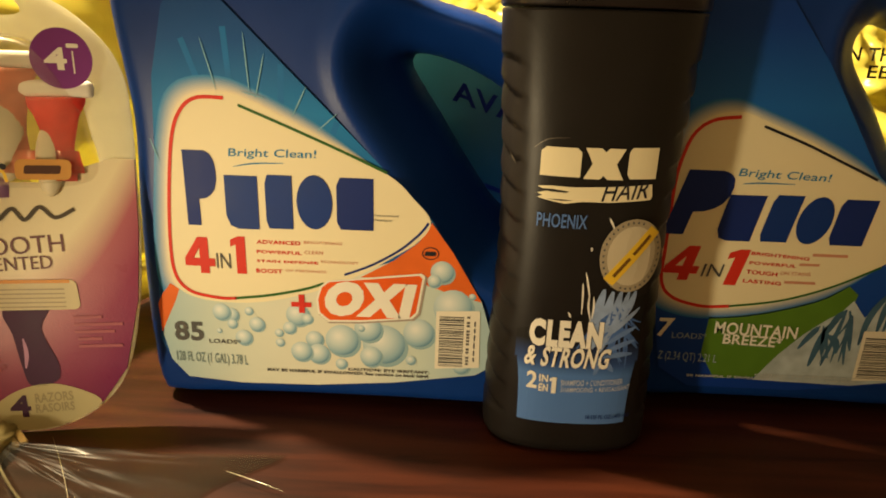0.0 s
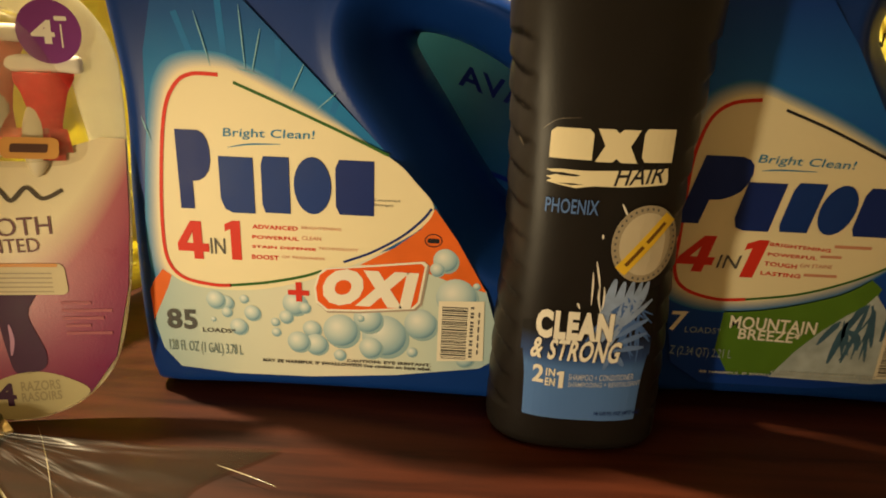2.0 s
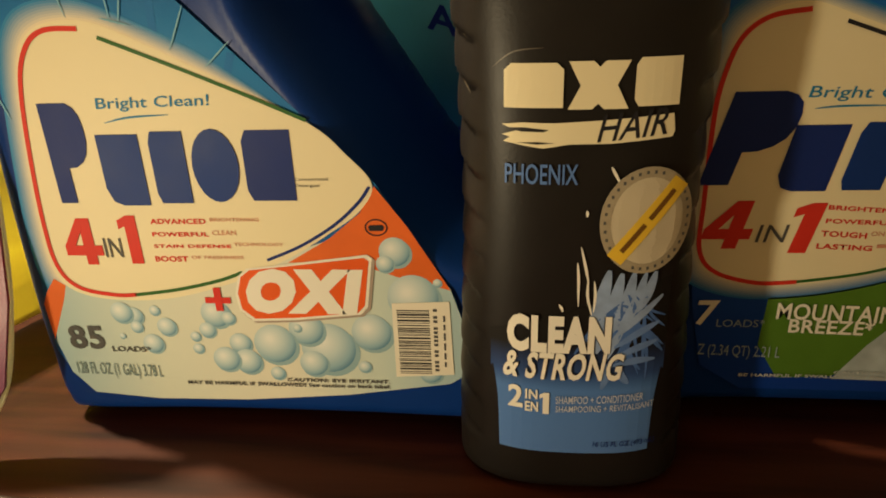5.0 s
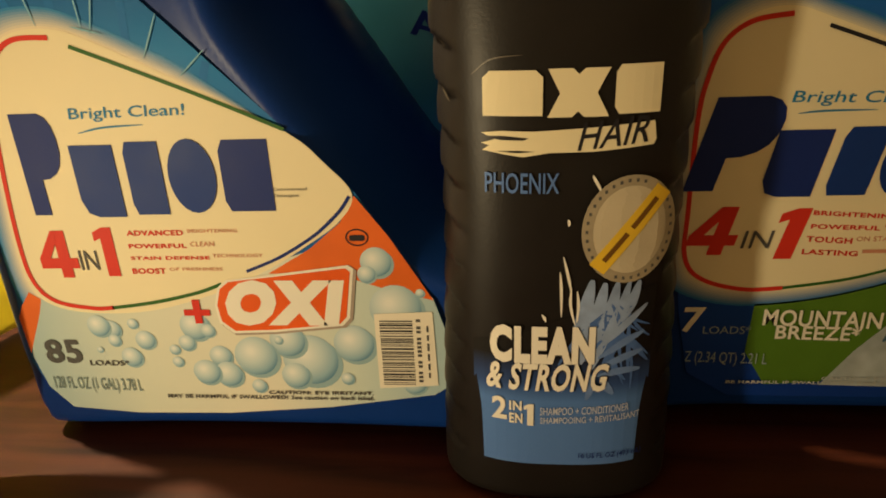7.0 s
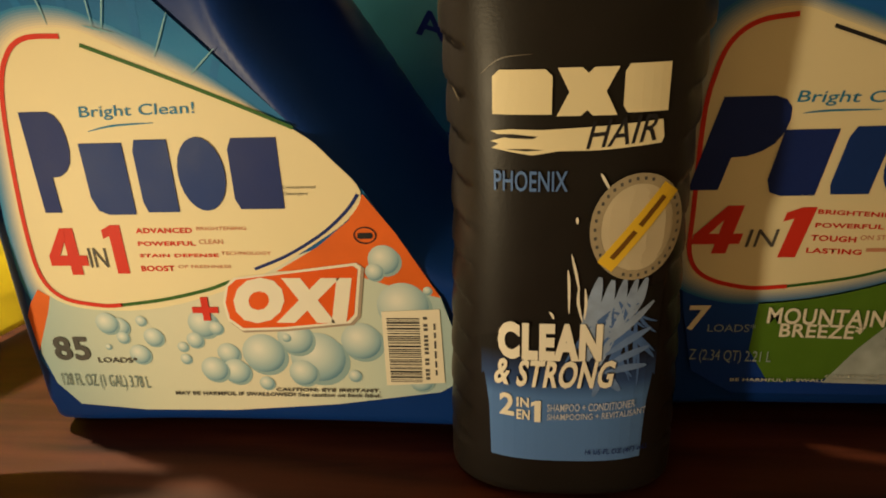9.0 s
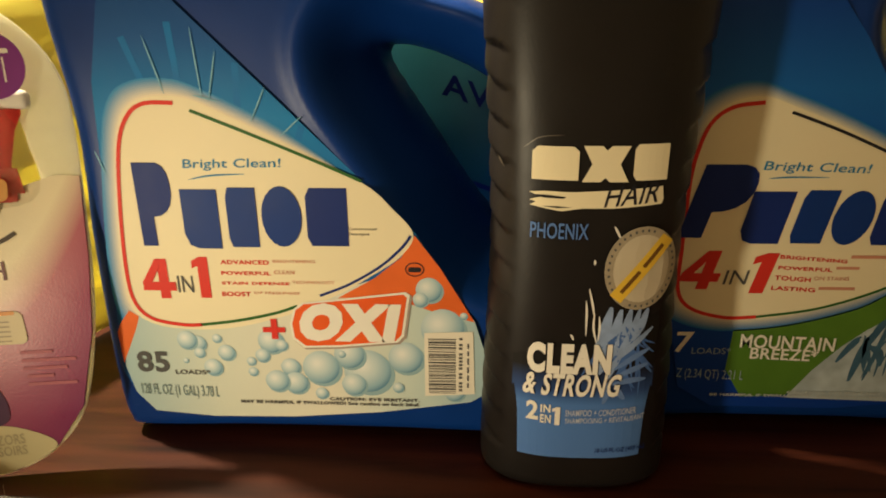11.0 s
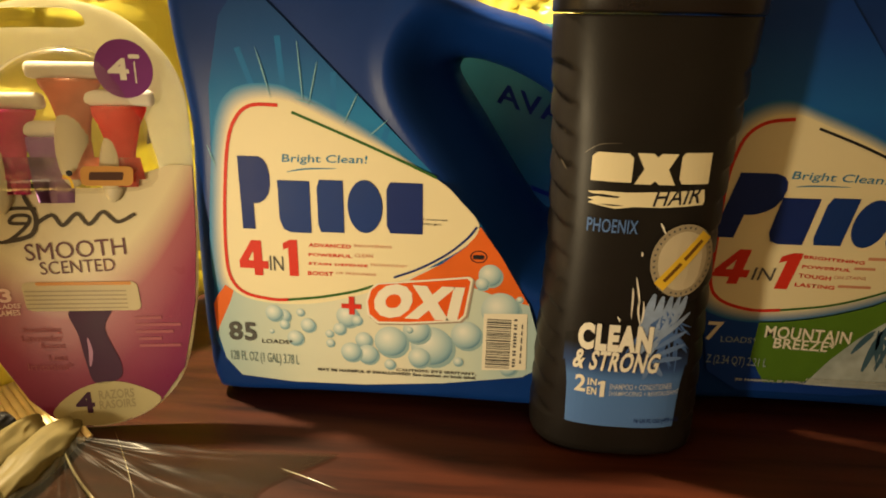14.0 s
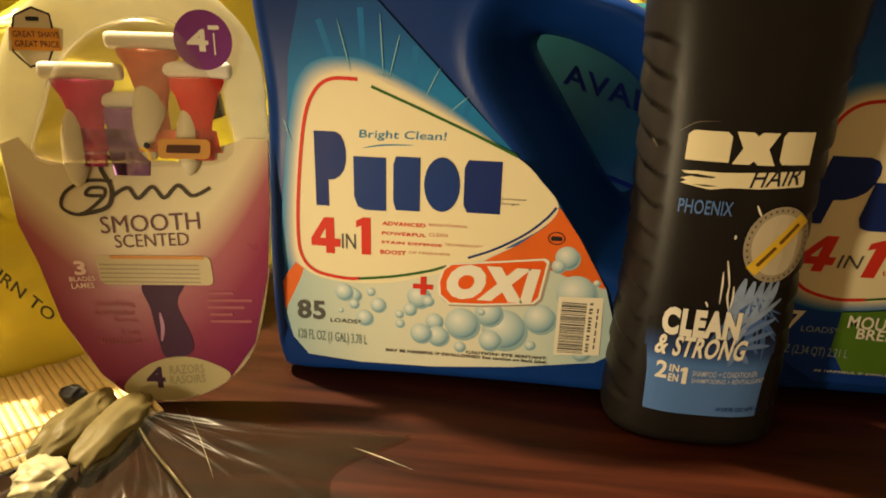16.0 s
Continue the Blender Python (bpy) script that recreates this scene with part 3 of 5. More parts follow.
label.words("OXI", -0.0107, 0.0545, 0.0340, 0.0738, 12, M["white"], fat=0.08, lean=0.2)
label.bar("plus_arm", -0.0260, 0.0586, -0.0157, 0.0612, 9, M["red"])
label.bar("plus_arm", -0.0221, 0.0553, -0.0192, 0.0654, 9.5, M["red"])
bubbles(label, [(0.056, 0.0615, 0.0098), (-0.023, 0.054, 0.0060), (0.0500, 0.0805, 0.0058), (0.0462, 0.0757, 0.0034), (0.0655, 0.068, 0.0017),
                (0.0212, 0.0392, 0.0110), (0.0130, 0.0478, 0.0070), (-0.0005, 0.0408, 0.0086), (0.0390, 0.0466, 0.0079), (0.0145, 0.0322, 0.0057), (-0.0148, 0.0408, 0.0045), (-0.0128, 0.0325, 0.0056), (-0.0217, 0.0334, 0.0055),
                (-0.0275, 0.0466, 0.0034), (-0.018, 0.052, 0.0028), (0.0095, 0.048, 0.0018), (-0.0330, 0.0435, 0.0022), (-0.0327, 0.0380, 0.0023), (-0.0443, 0.0478, 0.0040), (-0.0515, 0.0400, 0.0043),
                (-0.0572, 0.0525, 0.0038), (-0.0622, 0.0540, 0.0046), (-0.0570, 0.0475, 0.0026), (-0.0480, 0.0550, 0.0022), (-0.064, 0.0432, 0.0013), (-0.001, 0.0272, 0.0030), (0.0352, 0.0310, 0.0026), (0.0615, 0.0290, 0.0046)], 6.2)
label.words("85", -0.0875, 0.0368, -0.0723, 0.0478, 9, M["grey"], fat=0.03)
label.words("LOADS*", -0.0698, 0.0359, -0.0531, 0.0385, 9, M["grey"], fat=0.015)
label.words("128 FL OZ (1 GAL) 3.78 L", -0.0876, 0.0232, -0.0503, 0.0307, 9, material("faint_grey_ink", (0.18, 0.25, 0.26), 0.45), fat=0.006, rise=-0.001)
caution_lines(label, -0.0401, 0.0210, 0.0450, 0.0251, 9, "CAUTION: EYE IRRITANT.", "MAY BE HARMFUL IF SWALLOWED! See caution on back label.", M["grey"])
barcode(label, 0.0477, 0.0268, 0.0708, 0.0605, 9)

# the smaller bottle with the mountain label
small_bottle = thing("detergent_bottle", (0.19, 0.4415, 0), 0, "blue plastic detergent jug with a cream, green and mountain label", "detergent bottle", "detergent bottles on the table")
OUT2 = [(-0.070, 0.0), (-0.079, 0.006), (-0.082, 0.04), (-0.081, 0.10), (-0.079, 0.16), (-0.082, 0.21), (-0.078, 0.245), (-0.055, 0.268), (-0.03, 0.27),
        (0.000, 0.256), (0.04, 0.232), (0.085, 0.216), (0.118, 0.19), (0.13, 0.14), (0.132, 0.08), (0.13, 0.02), (0.122, 0.004), (0.09, 0.0), (0.03, 0.001), (-0.03, 0.001)]
HOLE2 = [(0.0375, 0.190), (0.044, 0.203), (0.062, 0.201), (0.088, 0.184), (0.105, 0.157), (0.108, 0.12), (0.101, 0.1), (0.091, 0.106), (0.074, 0.132), (0.055, 0.164)]
part("body", moulded_body(OUT2, HOLE2, 0.0495, 0.0026), M["blue"], small_bottle)
neck_and_cap(small_bottle, -0.035, 0.26)
label_sky = printed("label_blue_ink", [(0.0, (0.006, 0.04, 0.28)), (0.4, (0.008, 0.07, 0.38)), (0.66, (0.012, 0.12, 0.46)), (0.82, (0.006, 0.05, 0.3)), (1.0, (0.003, 0.025, 0.16))], 2, 0.02, 0.24)
label = Sheet(small_bottle, -0.0508)
base = label.shape("front_label", [(-0.0717, 0.2130), (-0.0488, 0.2322), (-0.0214, 0.2196), (0.0071, 0.1847), (0.0390, 0.1373), (0.0576, 0.1141), (0.0861, 0.0537), (0.0952, 0.0220), (0.0237, 0.0132), (-0.0336, 0.0134), (-0.0507, 0.0240), (-0.0565, 0.0524), (-0.0641, 0.1254)], 0, label_sky, "blue, cream and green printed front label with a snowy mountain")
label = Sheet(base, -0.0508)
label.shape("green_field", [(-0.0280, 0.0605), (0.0119, 0.0675), (0.0389, 0.0768), (0.0462, 0.0709), (0.0422, 0.0512), (0.0194, 0.0332), (0.0008, 0.0200), (-0.0200, 0.0188), (-0.0293, 0.0338)], 1, M["olive"])
label.shape("mountain", [(0.0010, 0.0189), (0.0115, 0.0344), (0.0224, 0.0468), (0.0323, 0.0556), (0.0399, 0.0609), (0.0447, 0.0676), (0.0523, 0.0583), (0.0590, 0.0668), (0.0666, 0.0814), (0.0780, 0.0820), (0.0947, 0.0237), (0.0535, 0.0178)], 2, M["snow"])
rng = random.Random(8)
for top, spread in (((0.0445, 0.0655), 0.018), ((0.0665, 0.079), 0.02), ((0.0330, 0.055), 0.012), ((0.0760, 0.080), 0.012)):
    for k in range(9):
        du = rng.uniform(-1, 1)
        length = rng.uniform(0.4, 1.0) * (top[1] - 0.024)
        a = np.array((top[0] + 0.25 * spread * du, top[1] - rng.uniform(0.002, 0.008)))
        q = np.array((min(0.086, max(0.010, top[0] + spread * du)), max(0.0215, a[1] - length * 0.8)))
        mid = (a + q) / 2 + np.array((rng.uniform(-0.003, 0.003), 0.002))
        if q[1] > 0.019 and (q[0] - 0.001) > (q[1] - 0.019) * 0.62:
            label.stroke("mountain_shade", [tuple(a), tuple(mid), tuple(q)], rng.uniform(0.0012, 0.004), 2.6 + 0.02 * k, M["rock"], 6, True)
PANEL2 = smooth_loop([(-0.0547, 0.1426), (-0.0514, 0.1536), (-0.0418, 0.1604), (-0.0301, 0.1620), (-0.0172, 0.1578), (0.0079, 0.1477), (0.0406, 0.1310), (0.0553, 0.1226), (0.0661, 0.1086), (0.0629, 0.0950), (0.0461, 0.0828), (0.0228, 0.0712), (-0.0048, 0.0630), (-0.0310, 0.0603), (-0.0494, 0.0642), (-0.0565, 0.0718), (-0.0583, 0.0934), (-0.0573, 0.1229)], 5)
glow(label, PANEL2, 8, 0.007, (0.7, 0.66, 0.5), (0.01, 0.15, 0.42), 1, 0.055)
label.shape("cream_panel", PANEL2, 6, M["cream"])
label.stroke("red_rule", [(-0.0302, 0.1596), (-0.0427, 0.1577), (-0.0508, 0.1515), (-0.0549, 0.1404), (-0.0569, 0.1257), (-0.0569, 0.0934), (-0.0564, 0.0749), (-0.0496, 0.0658), (-0.0341, 0.0614), (-0.0194, 0.0619)], 0.0017, 8, M["red"])
label.stroke("green_rule", [(-0.0194, 0.0619), (0.0063, 0.0662), (0.0307, 0.0748), (0.0536, 0.0869)], 0.0012, 8, M["green"])
label.stroke("navy_rule", [(-0.0186, 0.1556), (0.0024, 0.1480), (0.0235, 0.1391), (0.0408, 0.1316)], 0.0013, 8, M["dark"])
label.words("Bright Clean!", -0.0270, 0.1299, 0.0175, 0.1350, 8, M["cyan"], fat=0.006, lean=0.2, rise=-0.0012)
label.stroke("underline", [(-0.0239, 0.1273), (-0.0152, 0.1280), (0.0014, 0.1280)], 0.0007, 8, M["cyan"], 6, True)
brand_shapes(label, -0.0598, 0.1003, -0.0346, 0.1335, 8.4, M["navy"], "flag", 0.27)
brand_shapes(label, -0.0337, 0.0978, -0.0155, 0.1217, 8.8, M["navy"], "cup", 0.2)
brand_shapes(label, -0.0115, 0.0981, 0.0028, 0.1224, 9.2, M["mid"], "comb", 0.2)
brand_shapes(label, 0.0046, 0.0976, 0.0216, 0.1223, 9.6, M["mid"], "round", 0.15)
brand_shapes(label, 0.0232, 0.0976, 0.0409, 0.1215, 8.0, M["navy"], "comb", 0.15)
four(label, -0.0576, 0.0755, -0.0401, 0.0943, 8, M["red"], 0.25)
one(label, -0.0282, 0.0738, -0.0184, 0.0934, 8, M["red"], lean=0.25)
label.words("IN", -0.0370, 0.0781, -0.0268, 0.0850, 9, M["grey"], lean=0.2)
label.words("BRIGHTENING", -0.0131, 0.0908, 0.0165, 0.0926, 8, M["red"], fat=0.026, rise=-0.002)
label.words("POWERFUL", -0.0132, 0.0856, 0.0108, 0.0874, 8, M["red"], fat=0.026, rise=-0.001)
label.words("TOUGH", -0.0140, 0.0805, 0.0021, 0.0828, 8, M["red"], fat=0.026, rise=-0.001)
label.words("LASTING", -0.0148, 0.0756, 0.0049, 0.0777, 8, M["red"], fat=0.026, rise=-0.001)
label.words("ON STAINS", 0.0034, 0.0805, 0.0189, 0.0824, 8, M["pale_red"], fat=0.012)
for k, (a, b) in enumerate((((0.0178, 0.0927), (0.0354, 0.0912)), ((0.0122, 0.0872), (0.0223, 0.0859)), ((0.0063, 0.0773), (0.0223, 0.0759)))):
    label.bar("small_print_bar", a[0], b[1], b[0], a[1], 8, M["pale_red"])
label.words("7", -0.0552, 0.0429, -0.0472, 0.0538, 9, M["white"], fat=0.02, lean=0.1)
label.words("LOADS*", -0.0465, 0.0423, -0.0284, 0.0457, 9, material("faint_white_ink", (0.3, 0.38, 0.45), 0.45))
label.words("Z (2.34 QT) 2.21 L", -0.0523, 0.0281, -0.0207, 0.0345, 9, material("faint_white_ink", (0.3, 0.38, 0.45), 0.45), rise=-0.001)
label.words("MOUNTAIN", -0.0246, 0.0460, 0.0190, 0.0531, 9, M["white"], fat=0.02, rise=-0.0015)
label.words("BREEZE*", -0.0192, 0.0402, 0.0124, 0.0465, 9, M["white"], fat=0.02, rise=-0.001)
caution_lines(label, -0.0352, 0.0197, 0.0555, 0.0231, 9, "CAUTION: EYE IRRITANT. MAY", "BE HARMFUL IF SWALLOWED! Read caution on back label.", material("soft_white_ink", (0.5, 0.54, 0.55), 0.45), 0.4)
barcode(label, 0.0534, 0.0213, 0.0832, 0.0519, 9)


# ---- shampoo bottle ----
def section(u, half=0.041, deep=0.0265, power=2.7):
    return -deep * max(0.0, 1 - abs(u / half) ** power) ** (1 / power)


shampoo = thing("shampoo_bottle", (0.0845, 0.3678, 0), 0, "black plastic shampoo bottle with cream print and round price seal", "shampoo bottle")


def shampoo_body():
    rows, cols, power = 170, 96, 2.7
    verts, faces = [], []
    top = 0.204
    for i in range(rows + 1):
        z = top * i / rows
        w = 0.0408 - 0.0025 * math.exp(-((z - 0.105) / 0.05) ** 2) + 0.0018 * max(0, (z - 0.15) / 0.05)
        d = 0.0265
        k = min(1.0, z / 0.006)
        w, d = w - 0.004 * (1 - k) ** 2, d - 0.004 * (1 - k) ** 2
        for j in range(cols):
            a = 2 * math.pi * j / cols
            c, s = math.cos(a), math.sin(a)
            x = math.copysign(abs(c) ** (2 / power), c)
            y = math.copysign(abs(s) ** (2 / power), s)
            g = 0.0
            side = abs(c)
            if side > 0.7 and 0.018 < z < 0.185:
                ph = ((z - 0.35 * (s * 0.0265)) / 0.0135) % 1.0
                g = 0.0020 * min(1, (side - 0.7) / 0.15) * ph ** 2
            verts.append(((w - g) * x, d * y, z))
    for i in range(rows):
        for j in range(cols):
            faces.append((i * cols + j, i * cols + (j + 1) % cols, (i + 1) * cols + (j + 1) % cols, (i + 1) * cols + j))
    faces.append(tuple(range(cols))[::-1])
    faces.append(tuple(range(rows * cols, (rows + 1) * cols)))
    me = bpy.data.meshes.new("body")
    me.from_pydata(verts, [], faces)
    bm = bmesh.new()
    bm.from_mesh(me)
    return bm


def shampoo_cap():
    cols, power = 96, 2.7
    verts, faces, prof = [], [], [(0.0, 0.0425), (0.0008, 0.0432), (0.02, 0.0432), (0.038, 0.042), (0.043, 0.039), (0.045, 0.034)]
    for z, w in prof:
        for j in range(cols):
            a = 2 * math.pi * j / cols
            c, s = math.cos(a), math.sin(a)
            verts.append((w * math.copysign(abs(c) ** (2 / power), c), (w - 0.0145) * math.copysign(abs(s) ** (2 / power), s), 0.2048 + z))
    n = len(prof)
    for i in range(n - 1):
        for j in range(cols):
            faces.append((i * cols + j, i * cols + (j + 1) % cols, (i + 1) * cols + (j + 1) % cols, (i + 1) * cols + j))
    faces.append(tuple(range(cols))[::-1])
    faces.append(tuple(range((n - 1) * cols, n * cols)))
    me = bpy.data.meshes.new("cap")
    me.from_pydata(verts, [], faces)
    bm = bmesh.new()
    bm.from_mesh(me)
    return bm


part("body", shampoo_body(), M["black"], shampoo)
part("cap", shampoo_cap(), M["cap"], shampoo, "satin black flip cap")


def front_bend(u):
    return section(u, 0.0385, 0.0265)


front = Sheet(shampoo, -0.0006, front_bend)


def patch(sheet, name, u0, u1, lower, upper, layer, mat, n=16, label=""):
    """A print that follows the curved front, between two edges given as functions of u."""
    verts = [(u0 + (u1 - u0) * i / n, f(u0 + (u1 - u0) * i / n)) for f in (lower, upper) for i in range(n + 1)]
    return sheet.link(name, verts, [(i, i + 1, i + n + 2, i + n + 1) for i in range(n)], layer, mat, label)


blue_block = printed("blue_fade_ink", [(0.0, (0.09, 0.2, 0.52)), (0.48, (0.08, 0.19, 0.5)), (0.6, (0.03, 0.07, 0.22)), (0.8, (0.0095, 0.0085, 0.008))], 2, 0.018, 0.072)
lab = patch(front, "front_print", -0.0285, 0.0285, lambda u: 0.0185, lambda u: 0.075 + 0.01 * (u / 0.0285), 0, blue_block, 16, "powder blue and cream print on the curved front")
front = Sheet(lab, -0.0006, front_bend)
brand_shapes(front, -0.0242, 0.1377, -0.0077, 0.1500, 2, M["cream"], "arch")
brand_shapes(front, -0.0064, 0.1372, 0.0103, 0.1503, 2, M["cream"], "waist")
brand_shapes(front, 0.0118, 0.1377, 0.0246, 0.1509, 2, M["cream"], "comb")
SWIPE = [(-0.0248, 0.1330), (-0.0193, 0.1336), (-0.0098, 0.1334), (0.0058, 0.1342), (0.0234, 0.1354), (0.0242, 0.1303), (0.0235, 0.1287), (0.0062, 0.1274), (-0.0057, 0.1273), (-0.0129, 0.1261), (-0.0185, 0.1269), (-0.0245, 0.1280), (-0.0225, 0.1293), (-0.0248, 0.1300), (-0.0209, 0.1312)]
front.shape("brush_swipe", SWIPE, 2, M["cream"])
for q in ([(-0.0245, 0.1320), (-0.0185, 0.1322), (-0.0114, 0.1315), (-0.0129, 0.1309), (-0.0193, 0.1310)], [(-0.0206, 0.1278), (-0.0145, 0.1280), (-0.0097, 0.1277), (-0.0145, 0.1273)]):
    front.shape("dry_stroke", q, 3, M["black"])
front.words("HAIR", 0.0021, 0.1278, 0.0218, 0.1356, 3, M["dark"], lean=0.22, fat=0.008, rise=0.0018)
front.words("PHOENIX", -0.0239, 0.1153, -0.0026, 0.1215, 2, M["powder"], fat=0.012)
# burst of feathers behind the seal
feather = material("feather_ink", (0.07, 0.15, 0.42), 0.4, vary=0.4, scale=200)
feather_pale = material("pale_feather_ink", (0.27, 0.37, 0.6), 0.4, vary=0.45, scale=160)
feather_mid = material("mid_feather_ink", (0.14, 0.24, 0.52), 0.4, vary=0.4, scale=160)
rng = random.Random(11)
root = np.array(((0.0169, 0.0868)))
for k in range(26):
    a = radians(-140 + 118 * rng.random())
    r = 0.010 + 0.018 * rng.random()
    p = root + np.array((rng.uniform(-0.006, 0.004), rng.uniform(-0.018, -0.006)))
    q = p + r * np.array((math.cos(a) * 0.75, math.sin(a)))
    q[0] = min(q[0], 0.0275)
    m_ = p + 0.5 * (q - p) + 0.1 * r * np.array((-math.sin(a), math.cos(a))) * rng.uniform(-1, 1)
    front.stroke("feather_streak", [tuple(p), tuple(m_), tuple(q)], rng.uniform(0.0008, 0.002), 1.1 + 0.01 * k, feather, 5, True)
for k, pts in enumerate(([(0.0083, 0.0880), (0.0060, 0.0754), (0.0033, 0.0617)],
                         [(0.0122, 0.0869), (0.0097, 0.0732), (0.0055, 0.0585)],
                         [(0.0160, 0.0869), (0.0134, 0.0722), (0.0090, 0.0565)],
                         [(0.0197, 0.0869), (0.0167, 0.0754), (0.0122, 0.0669)],
                         [(0.0228, 0.0869), (0.0206, 0.0795), (0.0177, 0.0732)],
                         [(0.0110, 0.0644), (0.0181, 0.0711), (0.0258, 0.0785)],
                         [(0.0113, 0.0606), (0.0189, 0.0657), (0.0255, 0.0691)],
                         [(0.0117, 0.0569), (0.0189, 0.0602), (0.0255, 0.0623)],
                         [(0.0113, 0.0539), (0.0181, 0.0554), (0.0251, 0.0554)],
                         [(0.0083, 0.0554), (0.0093, 0.0502), (0.0080, 0.0449)],
                         [(0.0122, 0.0543), (0.0144, 0.0497), (0.0167, 0.0468)])):
    front.stroke("feather", pts, 0.0046 if k < 3 else 0.0034 if k < 5 else 0.0026, 1.4 + 0.02 * k, feather_pale if k < 6 else feather_mid, 8, True)
for pts in ([(0.0068, 0.1206), (0.0079, 0.1186), (0.0103, 0.1143)], [(-0.0007, 0.0957), (0.0009, 0.0891), (0.0021, 0.0833)], [(-0.0016, 0.0906), (-0.0011, 0.0853), (-0.0008, 0.0755)], [(0.0020, 0.0853), (0.0019, 0.0794), (0.0035, 0.0725)], [(0.0038, 0.0843), (0.0043, 0.0794), (0.0040, 0.0735)], [(-0.0068, 0.0762), (-0.0060, 0.0750), (-0.0055, 0.0736)], [(0.0004, 0.1074), (0.0006, 0.1064), (0.0006, 0.1053)]):
    front.stroke("splash", pts, 0.0009, 1.7, M["white"], 5, True)
front.words("CLEAN", -0.0231, 0.0585, 0.0100, 0.0723, 4.5, M["dark"], fat=0.085)
front.words("CLEAN", -0.0231, 0.0585, 0.0100, 0.0723, 5, M["white"], fat=0.062)
front.words("& STRONG", -0.0247, 0.0484, 0.0136, 0.0588, 5.5, M["dark"], fat=0.05, lean=0.14)
front.words("& STRONG", -0.0247, 0.0484, 0.0136, 0.0588, 6, M["white"], fat=0.03, lean=0.14)
front.words("2", -0.0226, 0.0362, -0.0177, 0.0452, 4, M["white"], fat=0.03)
front.words("IN", -0.0169, 0.0402, -0.0128, 0.0440, 4, M["white"], fat=0.03)
front.words("EN", -0.0169, 0.0352, -0.0125, 0.0392, 4, M["white"], fat=0.03)
one(front, -0.0121, 0.0346, -0.0089, 0.0431, 4, M["white"])
pale = material("pale_blue_ink", (0.5, 0.55, 0.68), 0.45)
front.words("SHAMPOO + CONDITIONER", -0.0068, 0.0389, 0.0223, 0.0419, 4, pale, fat=0.01, rise=0.001)
front.words("SHAMPOOING + REVITALISANT", -0.0067, 0.0355, 0.0262, 0.0380, 4, pale, fat=0.01, rise=0.0012)
front.words("16 US FL OZ (473 mL)", 0.0064, 0.0209, 0.0279, 0.0237, 4, M["navy"], fat=0.01)
# rubbed edge lines on the plastic
for pts in ([(-0.0273, 0.1489), (-0.0217, 0.1530), (-0.0132, 0.1540)], [(-0.0366, 0.1453), (-0.0339, 0.1407)], [(-0.0387, 0.1614), (-0.0349, 0.1562)]):
    front.stroke("rubbed_line", pts, 0.0004, 0.5, material("rubbed_plastic", (0.09, 0.075, 0.055), 0.4), 6, True)
# round price seal
su, sv = (0.0184, 0.1037)
seal = front.disc("price_seal", su, sv, 0.0142, 0.0168, 7, material("seal_paper", (0.55, 0.49, 0.36), 0.5, vary=0.1), 40, "round paper seal with an amber band")
seal_sheet = Sheet(seal, -0.0006, front_bend)
seal_sheet.ring("seal_ring", su, sv, 0.0142, 0.0168, 0.0032, 7.6, material("seal_grey_print", (0.36, 0.31, 0.22), 0.5, vary=0.2, scale=300))
for k in range(34):
    a = 2 * math.pi * k / 34
    if abs(math.sin(a - 0.95)) > 0.28:
        du, dv = 0.0127 * math.cos(a), 0.0152 * math.sin(a)
        seal_sheet.bar("print_dash", su + du - 0.0004, sv + dv - 0.0005, su + du + 0.0004, sv + dv + 0.0005, 8.4, M["grey"])
band = np.array((0.62, 0.785))
across = np.array((-0.785, 0.62))
C = np.array((su, sv))
seal_sheet.shape("amber_band", [tuple(C + band * s * 0.0152 + across * t * 0.0028) for s, t in ((-1, -1), (1, -1), (1, 1), (-1, 1))], 8.8, M["yellow"])
brown = material("brown_ink", (0.16, 0.075, 0.015), 0.45)
for a, b in ((-0.0118, -0.0012), (0.001, 0.0118)):
    seal_sheet.shape("brand_bar", [tuple(C + band * p + across * q) for p, q in ((a, -0.0008), (b, -0.0008), (b, 0.0008), (a, 0.0008))], 9.4, brown)


# ---- razor pack ----
def plate(outer, holes, y0, y1):
    """A flat plate with an outline and openings, between two depths."""
    bm = bmesh.new()
    edges = []
    for loop in (outer, *holes):
        vs = [bm.verts.new((u, y1, v)) for u, v in loop]
        edges += [bm.edges.new((vs[i], vs[(i + 1) % len(vs)])) for i in range(len(vs))]
    bmesh.ops.triangle_fill(bm, edges=edges, use_beauty=True)
    ex = bmesh.ops.extrude_face_region(bm, geom=bm.faces[:])
    bmesh.ops.translate(bm, verts=[g for g in ex["geom"] if isinstance(g, bmesh.types.BMVert)], vec=(0, y0 - y1, 0))
    bmesh.ops.recalc_face_normals(bm, faces=bm.faces)
    return bm


